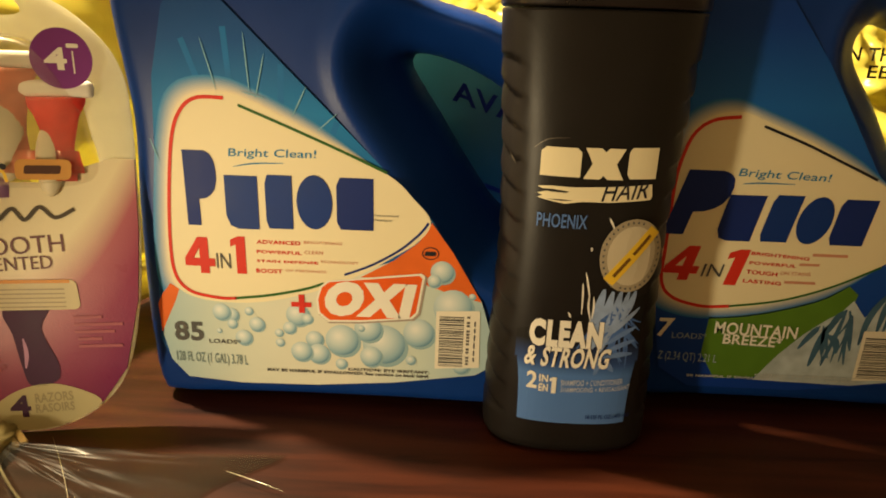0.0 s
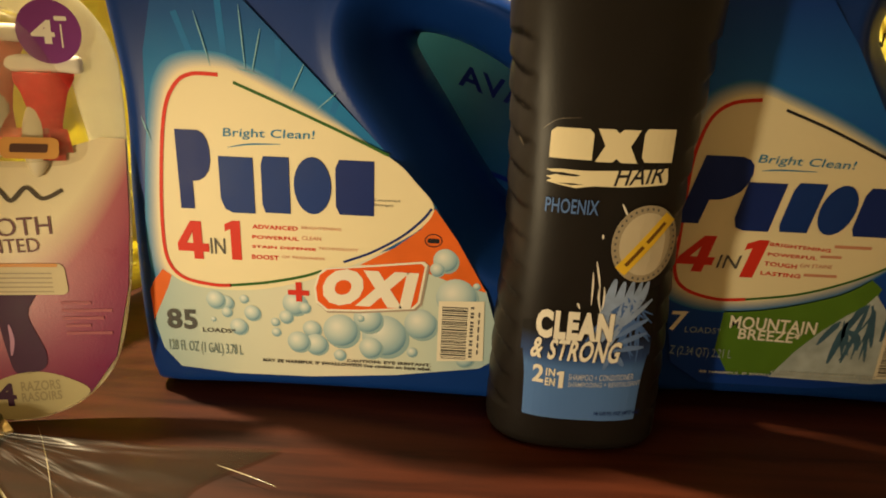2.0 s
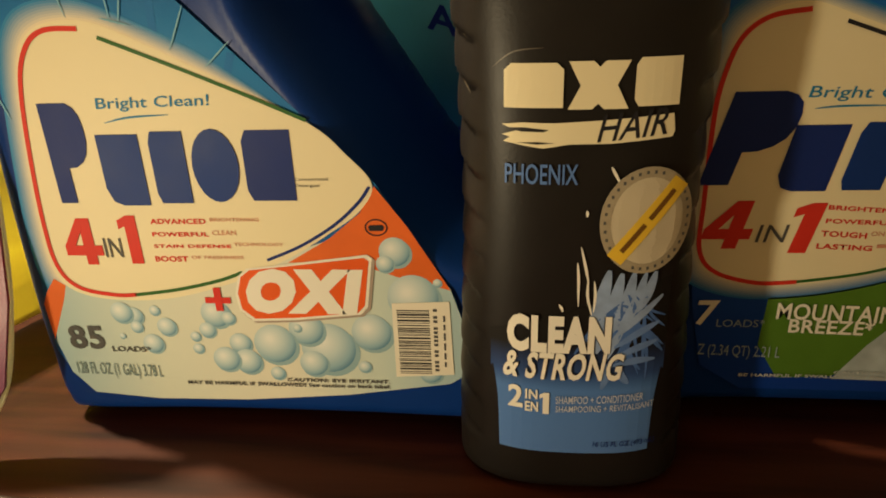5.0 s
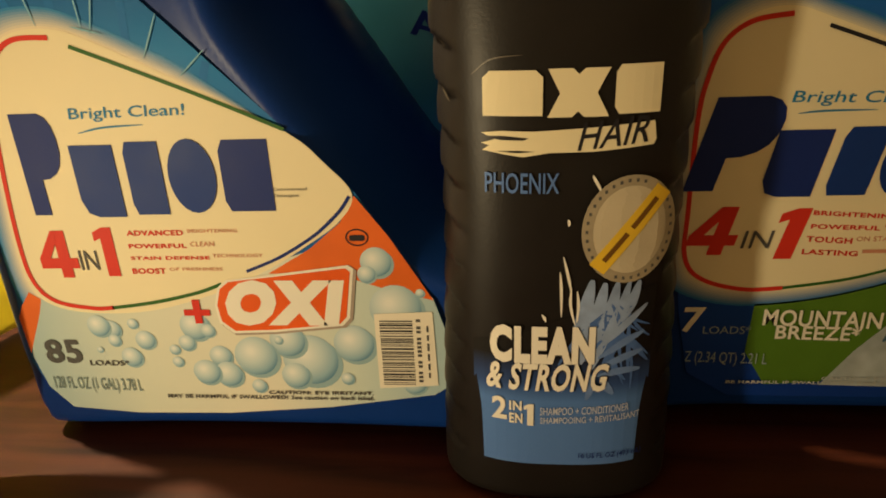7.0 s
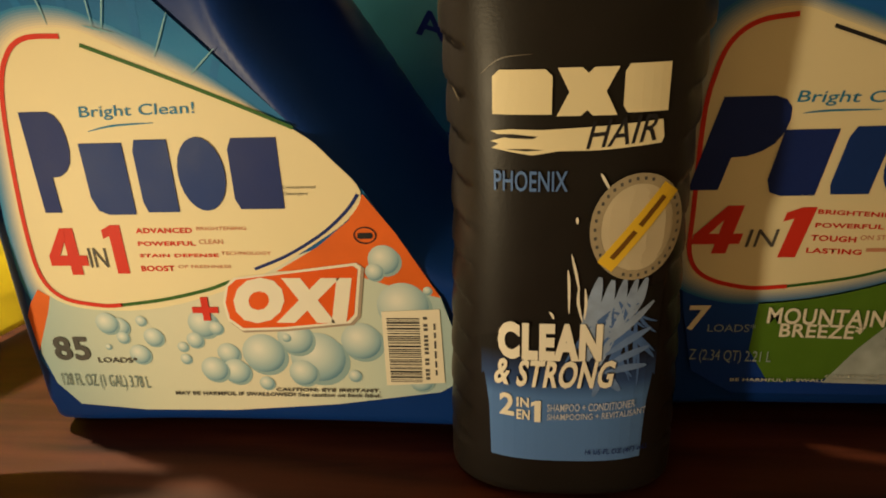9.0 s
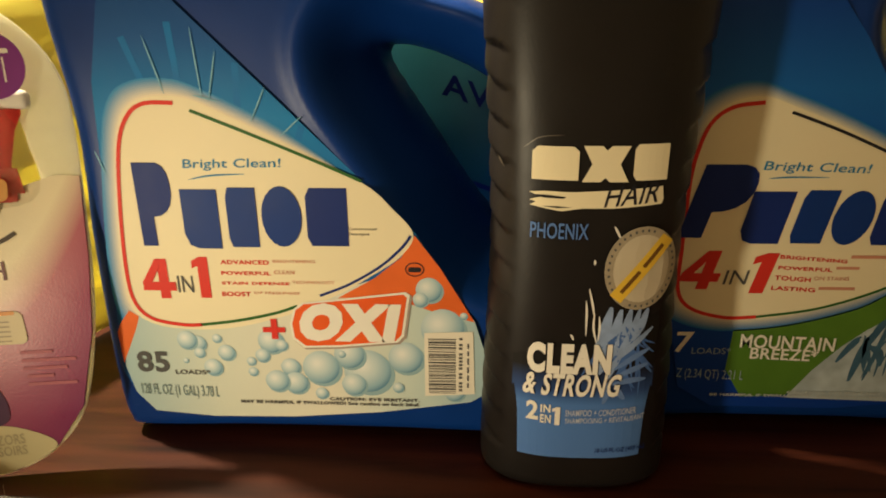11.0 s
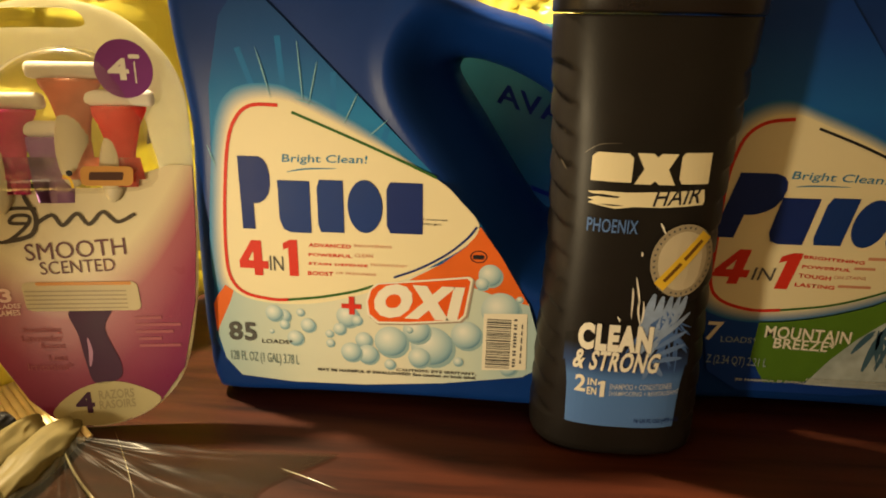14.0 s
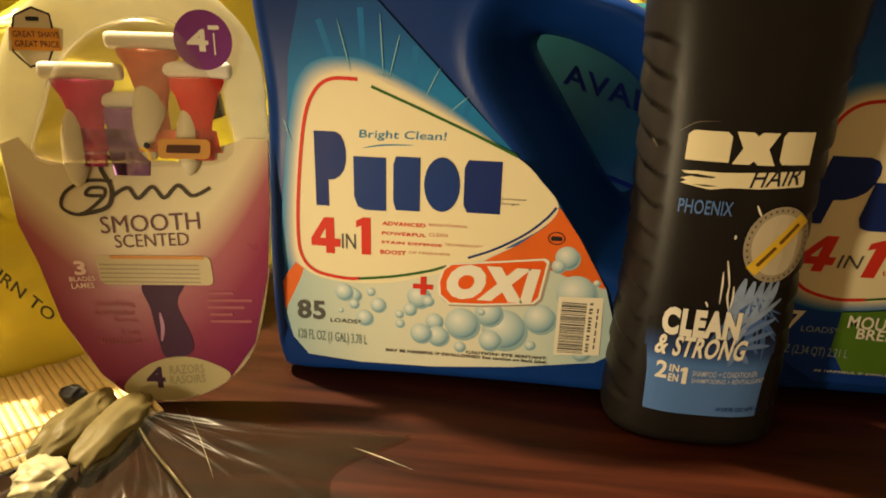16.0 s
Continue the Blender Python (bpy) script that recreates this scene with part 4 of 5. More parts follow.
def card_ink():
    """Cream in the middle that turns pink, then magenta, towards the foot and the sides."""
    m = material("card_ink", (0.5, 0.5, 0.5), 0.3)
    n, l = m.node_tree.nodes, m.node_tree.links
    co, sep, ramp = n.new("ShaderNodeTexCoord"), n.new("ShaderNodeSeparateXYZ"), n.new("ShaderNodeValToRGB")
    sq, side, down = (n.new("ShaderNodeMath") for _ in range(3))
    l.new(co.outputs["Object"], sep.inputs[0])
    sq.operation, side.operation, down.operation = "MULTIPLY", "MULTIPLY_ADD", "MULTIPLY_ADD"
    l.new(sep.outputs[0], sq.inputs[0])
    l.new(sep.outputs[0], sq.inputs[1])
    down.inputs[1].default_value, down.inputs[2].default_value = -8.0, 0.95
    l.new(sep.outputs[2], down.inputs[0])
    side.inputs[1].default_value = 110.0
    l.new(sq.outputs[0], side.inputs[0])
    l.new(down.outputs[0], side.inputs[2])
    l.new(side.outputs[0], ramp.inputs[0])
    e = ramp.color_ramp.elements
    e[0].position, e[0].color = 0.3, (0.68, 0.61, 0.42, 1)
    e[1].position, e[1].color = 0.98, (0.15, 0.012, 0.07, 1)
    x = e.new(0.5)
    x.color = (0.34, 0.1, 0.13, 1)
    x = e.new(0.72)
    x.color = (0.22, 0.025, 0.075, 1)
    l.new(ramp.outputs[0], n["Principled BSDF"].inputs["Base Color"])
    return m


pack = thing("razor_pack", (-0.1775, 0.340, 0.0012), 12, "sealed pack of four razors on a pink and cream card", "razor pack")
pack.matrix_basis = pose(-0.1775, 0.340, 0.0012, -11, -4, 12)
milky = material("milky_plastic", (0.9, 0.88, 0.72), 0.2, vary=0.12, scale=60, bump=1.0, fine=75, translucent=0.72)
RIM = smooth_loop([(-0.0044, -0.0053), (0.0161, -0.0018), (0.0341, 0.0096), (0.0474, 0.0295), (0.0557, 0.0656), (0.0589, 0.0991), (0.0593, 0.1134), (0.0599, 0.1518), (0.0574, 0.1719), (0.0477, 0.1876), (0.0301, 0.2000), (0.0040, 0.2040), (-0.0210, 0.1981), (-0.0407, 0.1847), (-0.0508, 0.1691), (-0.0569, 0.1492), (-0.0593, 0.1265), (-0.0578, 0.0917), (-0.0519, 0.0711), (-0.0463, 0.0416), (-0.0316, 0.0110), (-0.0214, -0.0002)], 6)
SLOT = smooth_loop([(-0.0230, 0.1919), (-0.0221, 0.1966), (-0.0152, 0.1995), (-0.0006, 0.2002), (0.0138, 0.2000), (0.0198, 0.1973), (0.0192, 0.1926), (-0.0018, 0.1920)], 4)
WINDOW = smooth_loop([(-0.0435, 0.1216), (-0.0374, 0.1447), (-0.0280, 0.1638), (-0.0114, 0.1782), (0.0083, 0.1842), (0.0257, 0.1806), (0.0371, 0.1654), (0.0423, 0.1464), (0.0411, 0.1233), (-0.0027, 0.1198)], 5)
part("shell", plate(RIM, [SLOT, WINDOW], -0.0015, 0.0005), milky, pack, "milky moulded plastic shell", False)


def blister(steps):
    bm = bmesh.new()
    c = np.mean(WINDOW, 0)
    rings = []
    for s, y in steps:
        rings.append([bm.verts.new((c[0] + (u - c[0]) * s, y, c[1] + (v - c[1]) * s)) for u, v in WINDOW])
    for a, b in zip(rings, rings[1:]):
        for k in range(len(a)):
            bm.faces.new((a[k], a[(k + 1) % len(a)], b[(k + 1) % len(a)], b[k]))
    if steps[-1][0] < 0.5:
        bm.faces.new(rings[-1])
    return bm


part("blister", blister([(1.02, -0.0017), (0.97, -0.0060), (0.92, -0.0088), (0.8, -0.0096), (0.6, -0.0098), (0.3, -0.0099)]), clear("clear_blister", (0.85, 0.8, 0.62), 0.11, 0.16, 0.4, 0.16), pack, "clear plastic blister window")
CARD = [(-0.0581, 0.1286), (-0.0496, 0.1319), (-0.0414, 0.1222), (-0.0243, 0.1194), (-0.0023, 0.1224), (0.0218, 0.1224), (0.0352, 0.1284), (0.0508, 0.1334), (0.0600, 0.1328), (0.0586, 0.0991), (0.0554, 0.0656), (0.0471, 0.0295), (0.0338, 0.0102), (0.0162, -0.0011), (-0.0043, -0.0046), (-0.0210, 0.0005), (-0.0312, 0.0116), (-0.0459, 0.0422), (-0.0515, 0.0717), (-0.0572, 0.0917)]
card = part("card", plate(CARD, [], -0.0032, -0.0016), card_ink(), pack, "cream card fading to magenta with brand print", False)
prints = Sheet(card, -0.0034)
prints.shape("foot_oval", smooth_loop([(-0.0210, 0.0026), (-0.0090, 0.0161), (0.0083, 0.0221), (0.0236, 0.0189), (0.0336, 0.0106), (0.0166, -0.0004), (-0.0042, -0.0039)], 6), 1, material("oval_cream_ink", (0.44, 0.39, 0.22), 0.5, vary=0.06))
foot_ink = material("olive_grey_ink", (0.3, 0.26, 0.15), 0.5)
prints.words("4", -0.0090, 0.0037, 0.0005, 0.0161, 2, M["plum"], fat=0.03)
prints.words("RAZORS", 0.0031, 0.0115, 0.0206, 0.0168, 2, foot_ink, fat=0.02, rise=0.0012)
prints.words("RASOIRS", 0.0027, 0.0058, 0.0207, 0.0108, 2, foot_ink, fat=0.02, rise=0.0012)
# printed razor behind the blade picture
prints.shape("printed_handle", smooth_loop([(-0.0042, 0.0619), (0.0155, 0.0636), (0.0109, 0.0514), (0.0164, 0.0325), (0.0141, 0.0234), (0.0025, 0.0214), (-0.0004, 0.0324), (-0.0021, 0.0482)], 5), 1, M["plum"])
prints.stroke("handle_gleam", [(0.0021, 0.0467), (0.0026, 0.0388), (0.0013, 0.0308)], 0.002, 2, material("gleam_ink", (0.4, 0.2, 0.36), 0.4), 5, True)
prints.bar("blade_frame", -0.0237, 0.0614, 0.0298, 0.0765, 2, material("blade_frame_ink", (0.5, 0.43, 0.27), 0.4), 0.003, -0.05)
prints.bar("amber_strip", -0.0178, 0.0748, 0.0264, 0.0765, 3, material("amber_strip_ink", (0.55, 0.24, 0.05), 0.4), 0.001)
for k in range(5):
    v0 = 0.0714 - 0.0022 * k
    prints.bar("blade_line", -0.0235, v0, 0.0235, v0 + 0.0007, 3, material("blade_line_ink", (0.3, 0.25, 0.17), 0.4))
prints.words("SMOOTH", -0.0198, 0.0872, 0.0260, 0.0956, 2, material("brown_plum_ink", (0.13, 0.05, 0.06), 0.4), rise=0.003)
prints.words("SCENTED", -0.0143, 0.0802, 0.0200, 0.0867, 2, material("brown_plum_ink", (0.13, 0.05, 0.06), 0.4), rise=0.0018)
# script brand mark as a plain flourish
ink = material("script_ink", (0.05, 0.035, 0.02), 0.4)
prints.stroke("flourish", [(-0.0167, 0.1056), (-0.0239, 0.1060), (-0.0213, 0.1093), (-0.0152, 0.1089), (-0.0175, 0.1039), (-0.0279, 0.0966), (-0.0357, 0.0998), (-0.0329, 0.1072), (-0.0228, 0.1125), (-0.0113, 0.1127)], 0.0016, 2, ink, 8)
prints.stroke("flourish", [(-0.0082, 0.1223), (-0.0136, 0.1235), (-0.0154, 0.1182), (-0.0121, 0.1089), (-0.0155, 0.1001), (-0.0279, 0.0966)], 0.0021, 2.2, ink, 8)
prints.stroke("flourish", [(-0.0123, 0.1056), (-0.0048, 0.1096), (-0.0008, 0.1047), (0.0063, 0.1103), (0.0111, 0.1052), (0.0180, 0.1111), (0.0240, 0.1063), (0.0324, 0.1102)], 0.0018, 2.4, ink, 8)
prints.disc("flourish_dot", *((0.0226, 0.1173)), 0.001, 0.001, 2.4, ink, 12)
badge = Sheet(card, -0.0102)
badge.bar("brand_badge", 0.0128, 0.1237, 0.0355, 0.1326, 3, material("amber_badge_ink", (0.5, 0.25, 0.06), 0.4), 0.0025, 0.1, "amber badge with dark border")
badge.bar("badge_bar", 0.0165, 0.1263, 0.0312, 0.1300, 4, material("badge_brown_ink", (0.06, 0.02, 0.01), 0.4), 0.0008, 0.25)
badge.disc("badge_figure", *((0.0087, 0.1294)), 0.0014, 0.0014, 3, M["dark"], 14)
badge.stroke("badge_figure", [(0.0058, 0.1283), (0.0086, 0.1268), (0.0094, 0.1227)], 0.0012, 3, M["yellow"], 4)
prints.words("3", -0.0353, 0.0661, -0.0298, 0.0734, 2, M["pinkink"], fat=0.03)
prints.words("BLADES", -0.0385, 0.0626, -0.0263, 0.0651, 2, M["pinkink"], fat=0.02, rise=0.0006)
prints.words("LAMES", -0.0380, 0.0589, -0.0271, 0.0618, 2, M["pinkink"], fat=0.02, rise=0.0006)
faint = material("faint_pink_ink", (0.3, 0.08, 0.11), 0.45)
prints.words("Soothing", -0.0277, 0.0490, -0.0097, 0.0532, 2, faint)
prints.words("Lavender", -0.0290, 0.0450, -0.0097, 0.0485, 2, faint)
prints.words("Scent", -0.0208, 0.0412, -0.0091, 0.0443, 2, faint)
prints.words("Less", -0.0179, 0.0343, -0.0094, 0.0377, 2, faint)
prints.words("Irritation*", -0.0285, 0.0291, -0.0073, 0.0332, 2, faint)
for k, (a, b) in enumerate(((0, 0.013), (0, 0.022), (0, 0.018), (0.001, 0.012), (0.001, 0.021))):
    prints.bar("small_print_bar", 0.0255 + a, 0.0565 - 0.0038 * k, 0.0255 + b, 0.058 - 0.0038 * k, 2, faint)
# marks on the shell's upper part
marks = Sheet(pack, -0.0017)
raised = Sheet(pack, -0.0106)
cu, cv = (0.0342, 0.1781)
roundel = raised.disc("roundel", cu, cv, 0.0122, 0.0122, 1, M["purple"], 36, "purple roundel with a white figure four")
roundel.location = (0.0025, 0.003, -0.0040)
rs = Sheet(roundel, -0.0106)
rs.words("4", 0.0275, 0.1735, 0.0364, 0.1825, 2, M["white"], fat=0.03)
rs.bar("razor_sign", 0.0386, 0.1721, 0.0392, 0.1812, 2, M["white"], 0.0005)
rs.bar("razor_sign", 0.0367, 0.1824, 0.0413, 0.1841, 2.4, M["white"], 0.0005)
hexa = [(-0.0345, 0.1867), (-0.0275, 0.1842), (-0.0272, 0.1794), (-0.0227, 0.1784), (-0.0241, 0.1703), (-0.0288, 0.1690), (-0.0310, 0.1647), (-0.0390, 0.1624), (-0.0421, 0.1675), (-0.0426, 0.1686), (-0.0468, 0.1690), (-0.0454, 0.1782), (-0.0434, 0.1790), (-0.0421, 0.1833)]
emblem = marks.shape("emblem", hexa, 1, material("emblem_ground_ink", (0.62, 0.55, 0.38), 0.4), "cream emblem with a dark rim and orange band")
es = Sheet(emblem, -0.0017)
es.stroke("emblem_rim", [(-0.0345, 0.1867), (-0.0275, 0.1842), (-0.0272, 0.1794), (-0.0288, 0.1690), (-0.0310, 0.1647), (-0.0390, 0.1624), (-0.0424, 0.1658), (-0.0450, 0.1686), (-0.0434, 0.1790), (-0.0421, 0.1833), (-0.0345, 0.1867)], 0.0009, 2, M["dark"], 0)
es.bar("emblem_band", -0.0449, 0.1693, -0.0245, 0.1785, 3, material("orange_band_ink", (0.7, 0.32, 0.05), 0.5))
es.words("GREAT SHAVE", -0.0438, 0.1747, -0.0245, 0.1771, 4, M["plum"], fat=0.004)
es.words("GREAT PRICE", -0.0436, 0.1707, -0.0252, 0.1732, 4, M["plum"], fat=0.004)
es.bar("emblem_head", -0.0375, 0.1813, -0.0320, 0.1830, 3, M["dark"], 0.0005)


grip_rubber = material("pale_grip_rubber", (0.55, 0.5, 0.36), 0.5, vary=0.1, scale=90)


def razor(colour, u, top, half, waist, waist_v, foot, centre_y, insert):
    """A razor: pale head, flared clear neck, pale grip."""
    r = new("razor")
    r.parent = pack
    r["label"] = "disposable razor with a tinted clear neck and white head"
    head = rounded_box(bmesh.new(), (half * 2.6, 0.006, 0.0072), (u, centre_y, top + 0.0036), 0.0024)
    part("head", head, M["white"], r)
    bm = bmesh.new()
    rings, n = [], 20
    prof = [(top, half * 1.0), (top - 0.002, half * 0.98), (top - 0.008, half * 0.72), (waist_v + 0.006, waist * 1.15), (waist_v, waist), (waist_v - 0.01, waist * 1.05), (foot + 0.01, waist * 1.45), (foot, waist * 1.75)]
    for v, wd in prof:
        rings.append([bm.verts.new((u + wd * math.cos(2 * math.pi * k / n), centre_y + 0.0034 * math.sin(2 * math.pi * k / n), v)) for k in range(n)])
    for a, b in zip(rings, rings[1:]):
        for k in range(n):
            bm.faces.new((a[k], b[k], b[(k + 1) % n], a[(k + 1) % n]))
    bm.faces.new(rings[0])
    bm.faces.new(rings[-1][::-1])
    part("neck", bm, colour, r)
    if insert:
        bm = bmesh.new()
        bmesh.ops.create_uvsphere(bm, u_segments=20, v_segments=12, radius=1.0)
        bmesh.ops.transform(bm, matrix=Matrix.Translation((insert[0], centre_y - 0.0006, insert[1])) @ Matrix.Rotation(radians(6), 4, "Y") @ Matrix.Diagonal((insert[2] * 1.15, 0.0036, insert[3] * 1.2, 1)), verts=bm.verts)
        part("grip", bm, grip_rubber, r, "pale oval grip")


def tint(name, c):
    m = material(name, c, 0.08, vary=0.3, scale=140, bump=0.0, translucent=0.6, spec=0.7)
    return m


ru = [(-0.0194, 0.1575), (-0.0037, 0.1455), (0.0101, 0.1705), (0.0286, 0.159)]
iu = [(-0.0242, 0.1233), (0.0099, 0.1394), (0.0256, 0.1269)]
razor(tint("magenta_clear", (0.75, 0.06, 0.3)), ru[0][0] + 0.002, ru[0][1], 0.0138, 0.0052, ru[0][1] - 0.028, 0.1265, -0.0042, (iu[0][0], iu[0][1] + 0.005, 0.0055, 0.0155))
razor(tint("violet_clear", (0.42, 0.22, 0.5)), ru[1][0] + 0.002, ru[1][1], 0.0115, 0.0075, ru[1][1] - 0.02, 0.1265, -0.0032, None)
razor(tint("peach_clear", (0.85, 0.34, 0.22)), ru[2][0] + 0.002, ru[2][1], 0.0135, 0.0058, ru[2][1] - 0.026, 0.1265, -0.0046, (iu[1][0], iu[1][1] + 0.003, 0.0066, 0.0165))
razor(tint("coral_clear", (0.88, 0.1, 0.08)), ru[3][0] + 0.002, ru[3][1], 0.0125, 0.005, ru[3][1] - 0.026, 0.1265, -0.0042, (iu[2][0], iu[2][1] + 0.005, 0.005, 0.0135))


def settle(ob):
    """The pack is a little broader at its head than at its foot."""
    if ob.type == "MESH":
        for q in ob.data.vertices:
            u, v = q.co.x, q.co.z
            q.co.x = 0.0016 + u * (0.956 + 0.616 * v + 0.15 * u)
            q.co.z = 0.0046 - 0.096 * u + v * (0.8825 + 0.097 * u + 0.608 * v)
    for child in ob.children:
        settle(child)


bpy.context.view_layer.update()
settle(pack)


# ---- bags and clutter ----
def ridged(p, size, octaves=3):
    t, a, s = 0.0, 1.0, 1.0 / size
    for _ in range(octaves):
        t += a * (1 - abs(noise.noise(Vector(p) * s)) * 2.2)
        a, s = a * 0.5, s * 2.1
    return t


yellow_film = material("yellow_bag_film", (0.92, 0.81, 0.17), 0.26, vary=0.2, scale=12, bump=0.3, fine=120, translucent=0.55)
bag = thing("shopping_bag", (-0.1, 0.55, 0.0), 0, "crumpled translucent yellow plastic shopping bag with dark print", "plastic bag")


def bag_y(x):
    t = min(1, max(0, (x + 0.275) / 0.13))
    return 0.346 + 0.224 * t * t * (3 - 2 * t)


def bag_wall():
    nx, nz = 230, 60
    verts, faces = [], []
    for i in range(nx + 1):
        x = -0.62 + 1.1 * i / nx
        for k in range(nz + 1):
            z = (0.225 + 0.02 * noise.noise(Vector((x * 9, 0, 4)))) * k / nz
            crease = ridged((x * 1.0, z * 0.8, 3.1), 0.05, 4)
            y = bag_y(x) + max(-0.011, 0.026 * (crease - 0.9)) * min(1, z / 0.05 + 0.4) + 0.9 * max(0.0, z - 0.12)
            verts.append((x + 0.1 + 0.004 * noise.noise(Vector((x * 30, z * 30, 7))), y - 0.55, z + 0.003))
    for i in range(nx):
        for k in range(nz):
            a = i * (nz + 1) + k
            faces.append((a, a + nz + 1, a + nz + 2, a + 1))
    me = bpy.data.meshes.new("bag_wall")
    me.from_pydata(verts, [], faces)
    bm = bmesh.new()
    bm.from_mesh(me)
    bmesh.ops.solidify(bm, geom=bm.faces[:], thickness=0.0004)
    return bm


part("bag_wall", bag_wall(), yellow_film, bag)


def bag_print(text, u, v, wide, high, y, turn, mat):
    """Lettering on the bag, turned in its own plane."""
    s = Sheet(bag, 0.0)
    ob = s.words(text, 0, 0, wide, high, 0, mat, fat=0.015)
    ob.matrix_basis = Matrix.Translation((u + 0.1, y - 0.55, v)) @ Matrix.Rotation(radians(turn), 4, "Y")
    return ob


olive = material("dark_bag_ink", (0.03, 0.03, 0.015), 0.4)
tu, tv = (-0.2672, 0.0775)
bag_print("RETURN TO", tu - 0.004, tv + 0.001, 0.054, 0.0074, 0.336, 41, olive)
tu, tv = (0.2835, 0.1834)
bag_print("IN THE", tu, tv, 0.040, 0.0088, 0.54, 0, olive)
tu, tv = (0.3025, 0.1721)
bag_print("EERS", tu, tv, 0.031, 0.0088, 0.54, 0, olive)
spots = Sheet(bag, 0.0)
for a, b, y in ((((-0.2913, 0.1884)), ((-0.2701, 0.2002)), 0.47), (((-0.3150, 0.1129)), ((-0.2981, 0.1337)), 0.47), (((-0.2034, 0.1217)), ((-0.1920, 0.1398)), 0.47)):
    spots.front = y - 0.55
    spots.shape("print_blot", [(a[0] + 0.1, a[1]), (b[0] + 0.1, a[1] + 0.004), (b[0] + 0.098, b[1]), (a[0] + 0.103, b[1] - 0.003)], 0, olive)

teal = material("teal_carton_board", (0.02, 0.15, 0.2), 0.4, vary=0.25, scale=30)
carton = thing("carton", (0.055, 0.522, 0), 0, "teal printed carton standing behind the jug", "box")
part("carton_body", rounded_box(bmesh.new(), (0.15, 0.03, 0.2), (0, 0, 0.1), 0.006), teal, carton)
cs = Sheet(carton, -0.0155)
tu, tv = (0.0198, 0.1504)
cs.words("AVAIL", tu - 0.055, tv, tu - 0.055 + 0.062, tv + 0.0135, 1, M["navy"], fat=0.02, rise=-0.02)
tu, tv = (0.0450, 0.0952)
cs.stroke("dark_rule", [(tu - 0.075, tv + 0.006), (tu - 0.03, tv - 0.01), (tu + 0.0, tv - 0.022)], 0.003, 1, M["navy"], 4)

straw = material("straw_rod", (0.78, 0.6, 0.27), 0.45, vary=0.25, scale=60, bump=0.3)
mat_ = thing("table_mat", (-0.335, 0.335, 0.0), 0, "pale straw mat of thin parallel slats on the table", "place mat")
bm = rounded_box(bmesh.new(), (0.255, 0.0034, 0.0022), (0, 0, 0), 0.0005, 1)
bmesh.ops.transform(bm, matrix=Matrix.Rotation(radians(-40), 4, "Z"), verts=bm.verts)
first = part("slat", bm, straw, mat_)
first.location = (-0.64 * 0.10, -0.77 * 0.10, 0.0017)
for k in range(1, 56):
    ob = new("slat", first.data)
    ob.parent = mat_
    ob.location = (0.64 * (k * 0.0036 - 0.10), 0.77 * (k * 0.0036 - 0.10), 0.0017 + 0.0003 * math.sin(k * 2.3))

grey = material("grey_plastic_film", (0.24, 0.2, 0.09), 0.45, spec=0.3, vary=0.4, scale=60, bump=0.3, fine=160, translucent=0.5)
crumple = thing("crumpled_bag", (-0.196, 0.297, 0.0), 0, "small crumpled grey plastic bag lying under the pack", "plastic bag")


def lump(centre, size, seed, amount=0.15):
    bm = bmesh.new()
    bmesh.ops.create_icosphere(bm, subdivisions=5, radius=1.0)
    for v in bm.verts:
        p = v.co.copy()
        k = 1 + amount * (ridged(p + Vector((seed, 0, 0)), 1.3, 2) - 0.8)
        v.co = Vector((centre[0] + p.x * size[0] * k, centre[1] + p.y * size[1] * k, max(0.0005, centre[2] + p.z * size[2] * k)))
    return bm


part("fold", lump((-0.008, 0.008, 0.007), (0.010, 0.027, 0.009), 2.0, 0.2), grey, crumple)
part("fold", lump((0.011, 0.010, 0.006), (0.010, 0.030, 0.008), 5.0, 0.2), grey, crumple)
part("fold", lump((0.000, -0.026, 0.006), (0.010, 0.010, 0.007), 9.0, 0.4), material("pale_plastic_film", (0.5, 0.46, 0.3), 0.35, vary=0.3, scale=90, translucent=0.3), crumple, "pale crumpled end")
part("knot", lump((-0.024, 0.032, 0.007), (0.007, 0.005, 0.005), 12.0, 0.15), M["dark"], crumple, "dark twisted knot")

film = thing("clear_bag", (-0.185, 0.322, 0.0), 0, "clear plastic bag spread in folds on the table", "plastic bag")


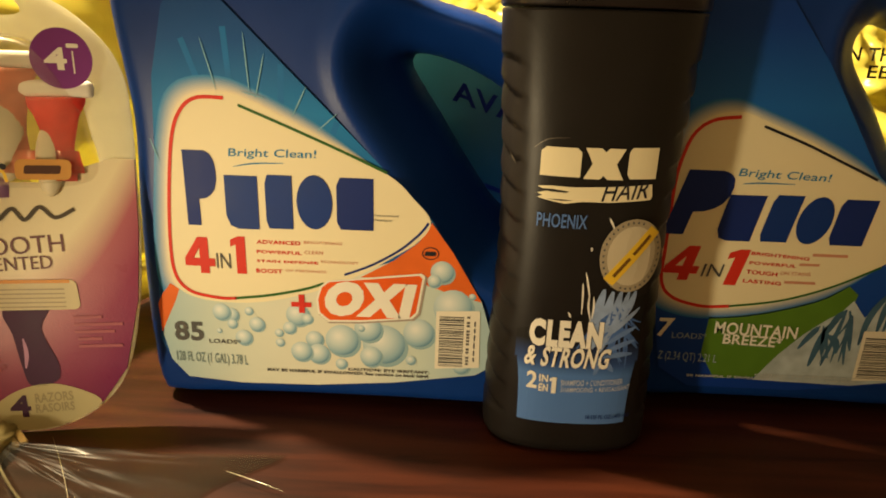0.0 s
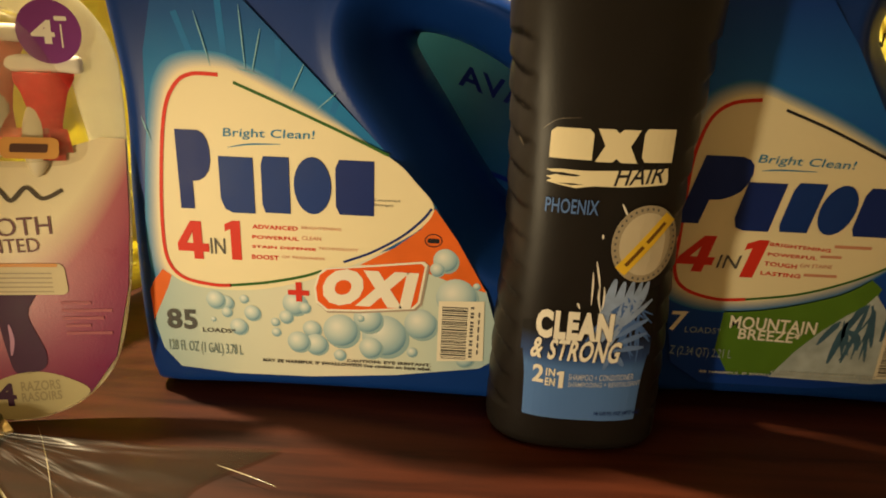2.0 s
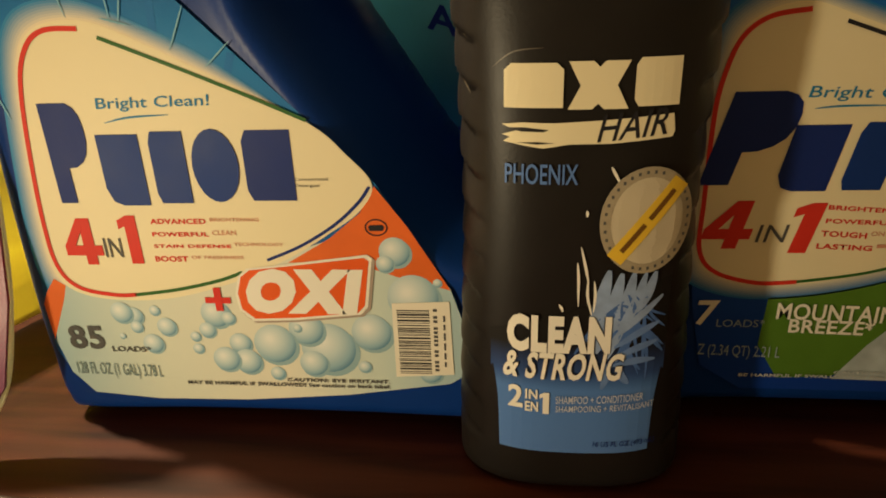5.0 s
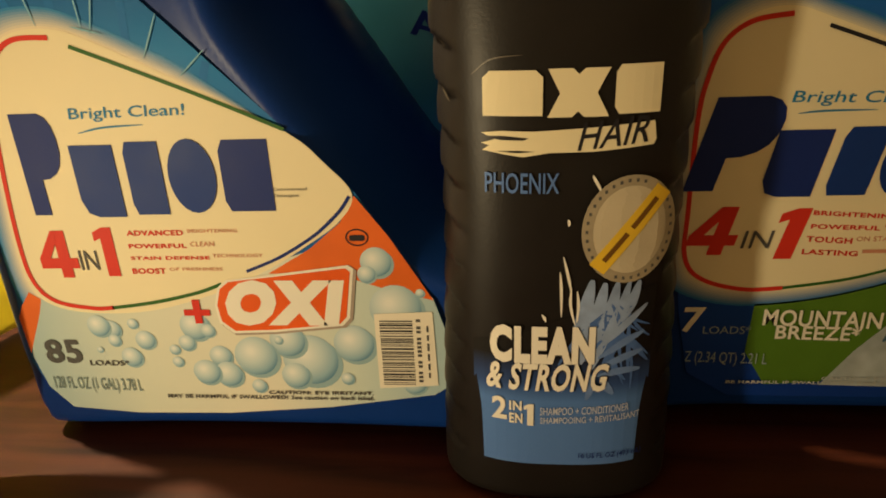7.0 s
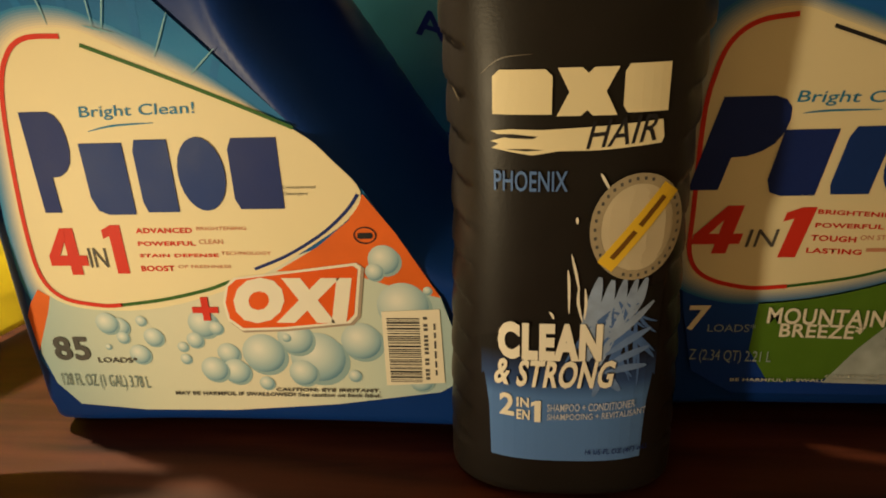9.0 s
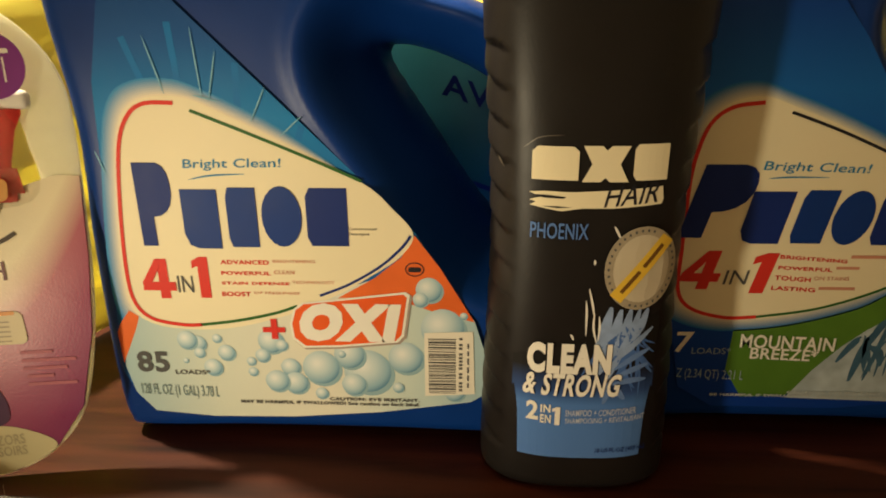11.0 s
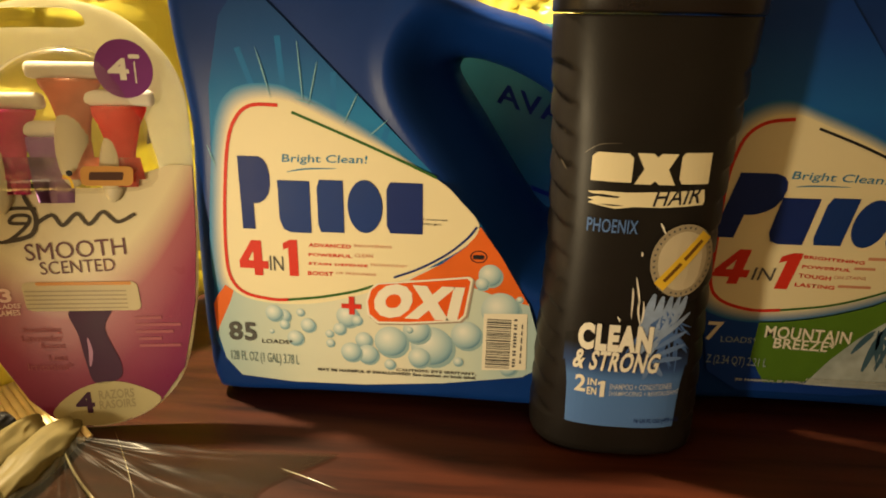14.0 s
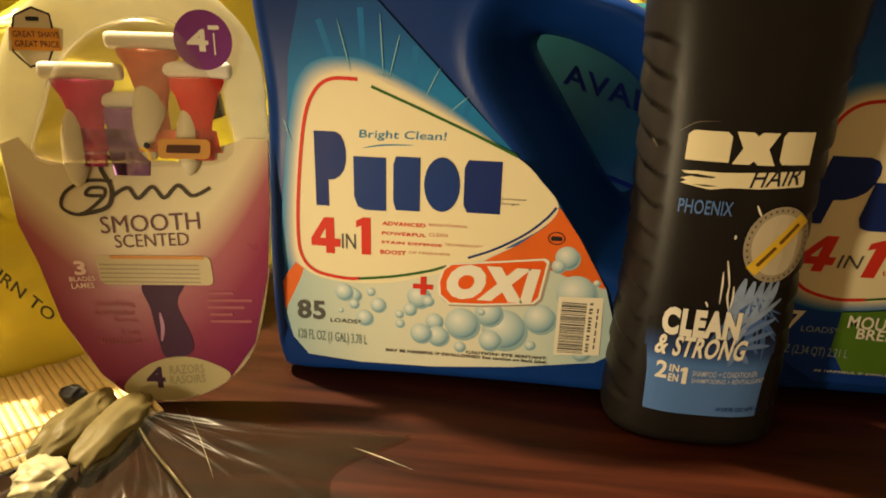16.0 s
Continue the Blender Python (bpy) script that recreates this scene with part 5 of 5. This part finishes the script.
def clear_fan():
    na, nr = 260, 50
    verts, faces = [], []
    for i in range(na + 1):
        a = radians(-150 + 153 * i / na)
        for k in range(nr + 1):
            near = min(1, max(0, (math.degrees(a) + 75) / 45))
            r = 0.004 + (0.24 - 0.115 * near * near * (3 - 2 * near) + 0.02 * math.sin(a * 7)) * k / nr
            f = ridged((a * 0.35, r * 0.8, 1.7), 0.11, 3)
            fade = 0.3 + 0.7 * min(1, max(0, -(math.degrees(a) + 15) / 35))
            z = 0.001 + 0.0055 * fade * max(0.0, f - 0.35) * min(1, r / 0.04) * (1.05 - 0.75 * k / nr) + 0.006 * (1 - k / nr) ** 3
            verts.append((r * math.cos(a), r * math.sin(a), z))
    for i in range(na):
        for k in range(nr):
            b = i * (nr + 1) + k
            faces.append((b, b + 1, b + nr + 2, b + nr + 1))
    me = bpy.data.meshes.new("film")
    me.from_pydata(verts, [], faces)
    bm = bmesh.new()
    bm.from_mesh(me)
    return bm


# Film tinted dark, so its colour stands in for shade on the table.
part("film", clear_fan(), clear("shade_tinted_bag_film", (0.42, 0.4, 0.27), 0.02, 0.28, 0.2, 0.28, 0.36), film)


def film_line(name, pts, thick, mat, label=""):
    """A thin raised line along the film, for its welded hem and its modelled glints."""
    cu = bpy.data.curves.new(name, "CURVE")
    cu.dimensions, cu.bevel_depth = "3D", thick
    sp = cu.splines.new("NURBS")
    sp.points.add(len(pts) - 1)
    for q, c in zip(sp.points, pts):
        q.co = (*c, 1)
        q.radius = 1.0
    sp.points[0].radius = sp.points[-1].radius = 0.2
    sp.use_endpoint_u = True
    tmp = new(name, cu)
    bpy.context.view_layer.update()
    me = bpy.data.meshes.new_from_object(tmp.evaluated_get(bpy.context.evaluated_depsgraph_get()))
    bpy.data.objects.remove(tmp)
    mesh_object(name, me, mat, film, label)


hem_glint = clear("hem_and_glint_film", (0.75, 0.68, 0.5), 0.5, 0.15)
film_line("hem", [(0.0, 0.0, 0.006), (0.012, -0.014, 0.005), (0.027, -0.028, 0.004), (0.05, -0.045, 0.003), (0.07, -0.065, 0.002)], 0.0006, hem_glint, "bright welded hem of the bag")
# glints on the film, modelled as pale thin strands
for line, thick in (([(-0.0730, 0.3138), (-0.0597, 0.3083), (-0.0443, 0.3026)], 0.0004), ([(-0.1636, 0.3327), (-0.1436, 0.3089), (-0.1272, 0.2848)], 0.0003)):
    film_line("fold", [(q[0] + 0.185, q[1] - 0.322, 0.003 + 0.001 * (j == 1)) for j, q in enumerate(line)], thick, hem_glint)
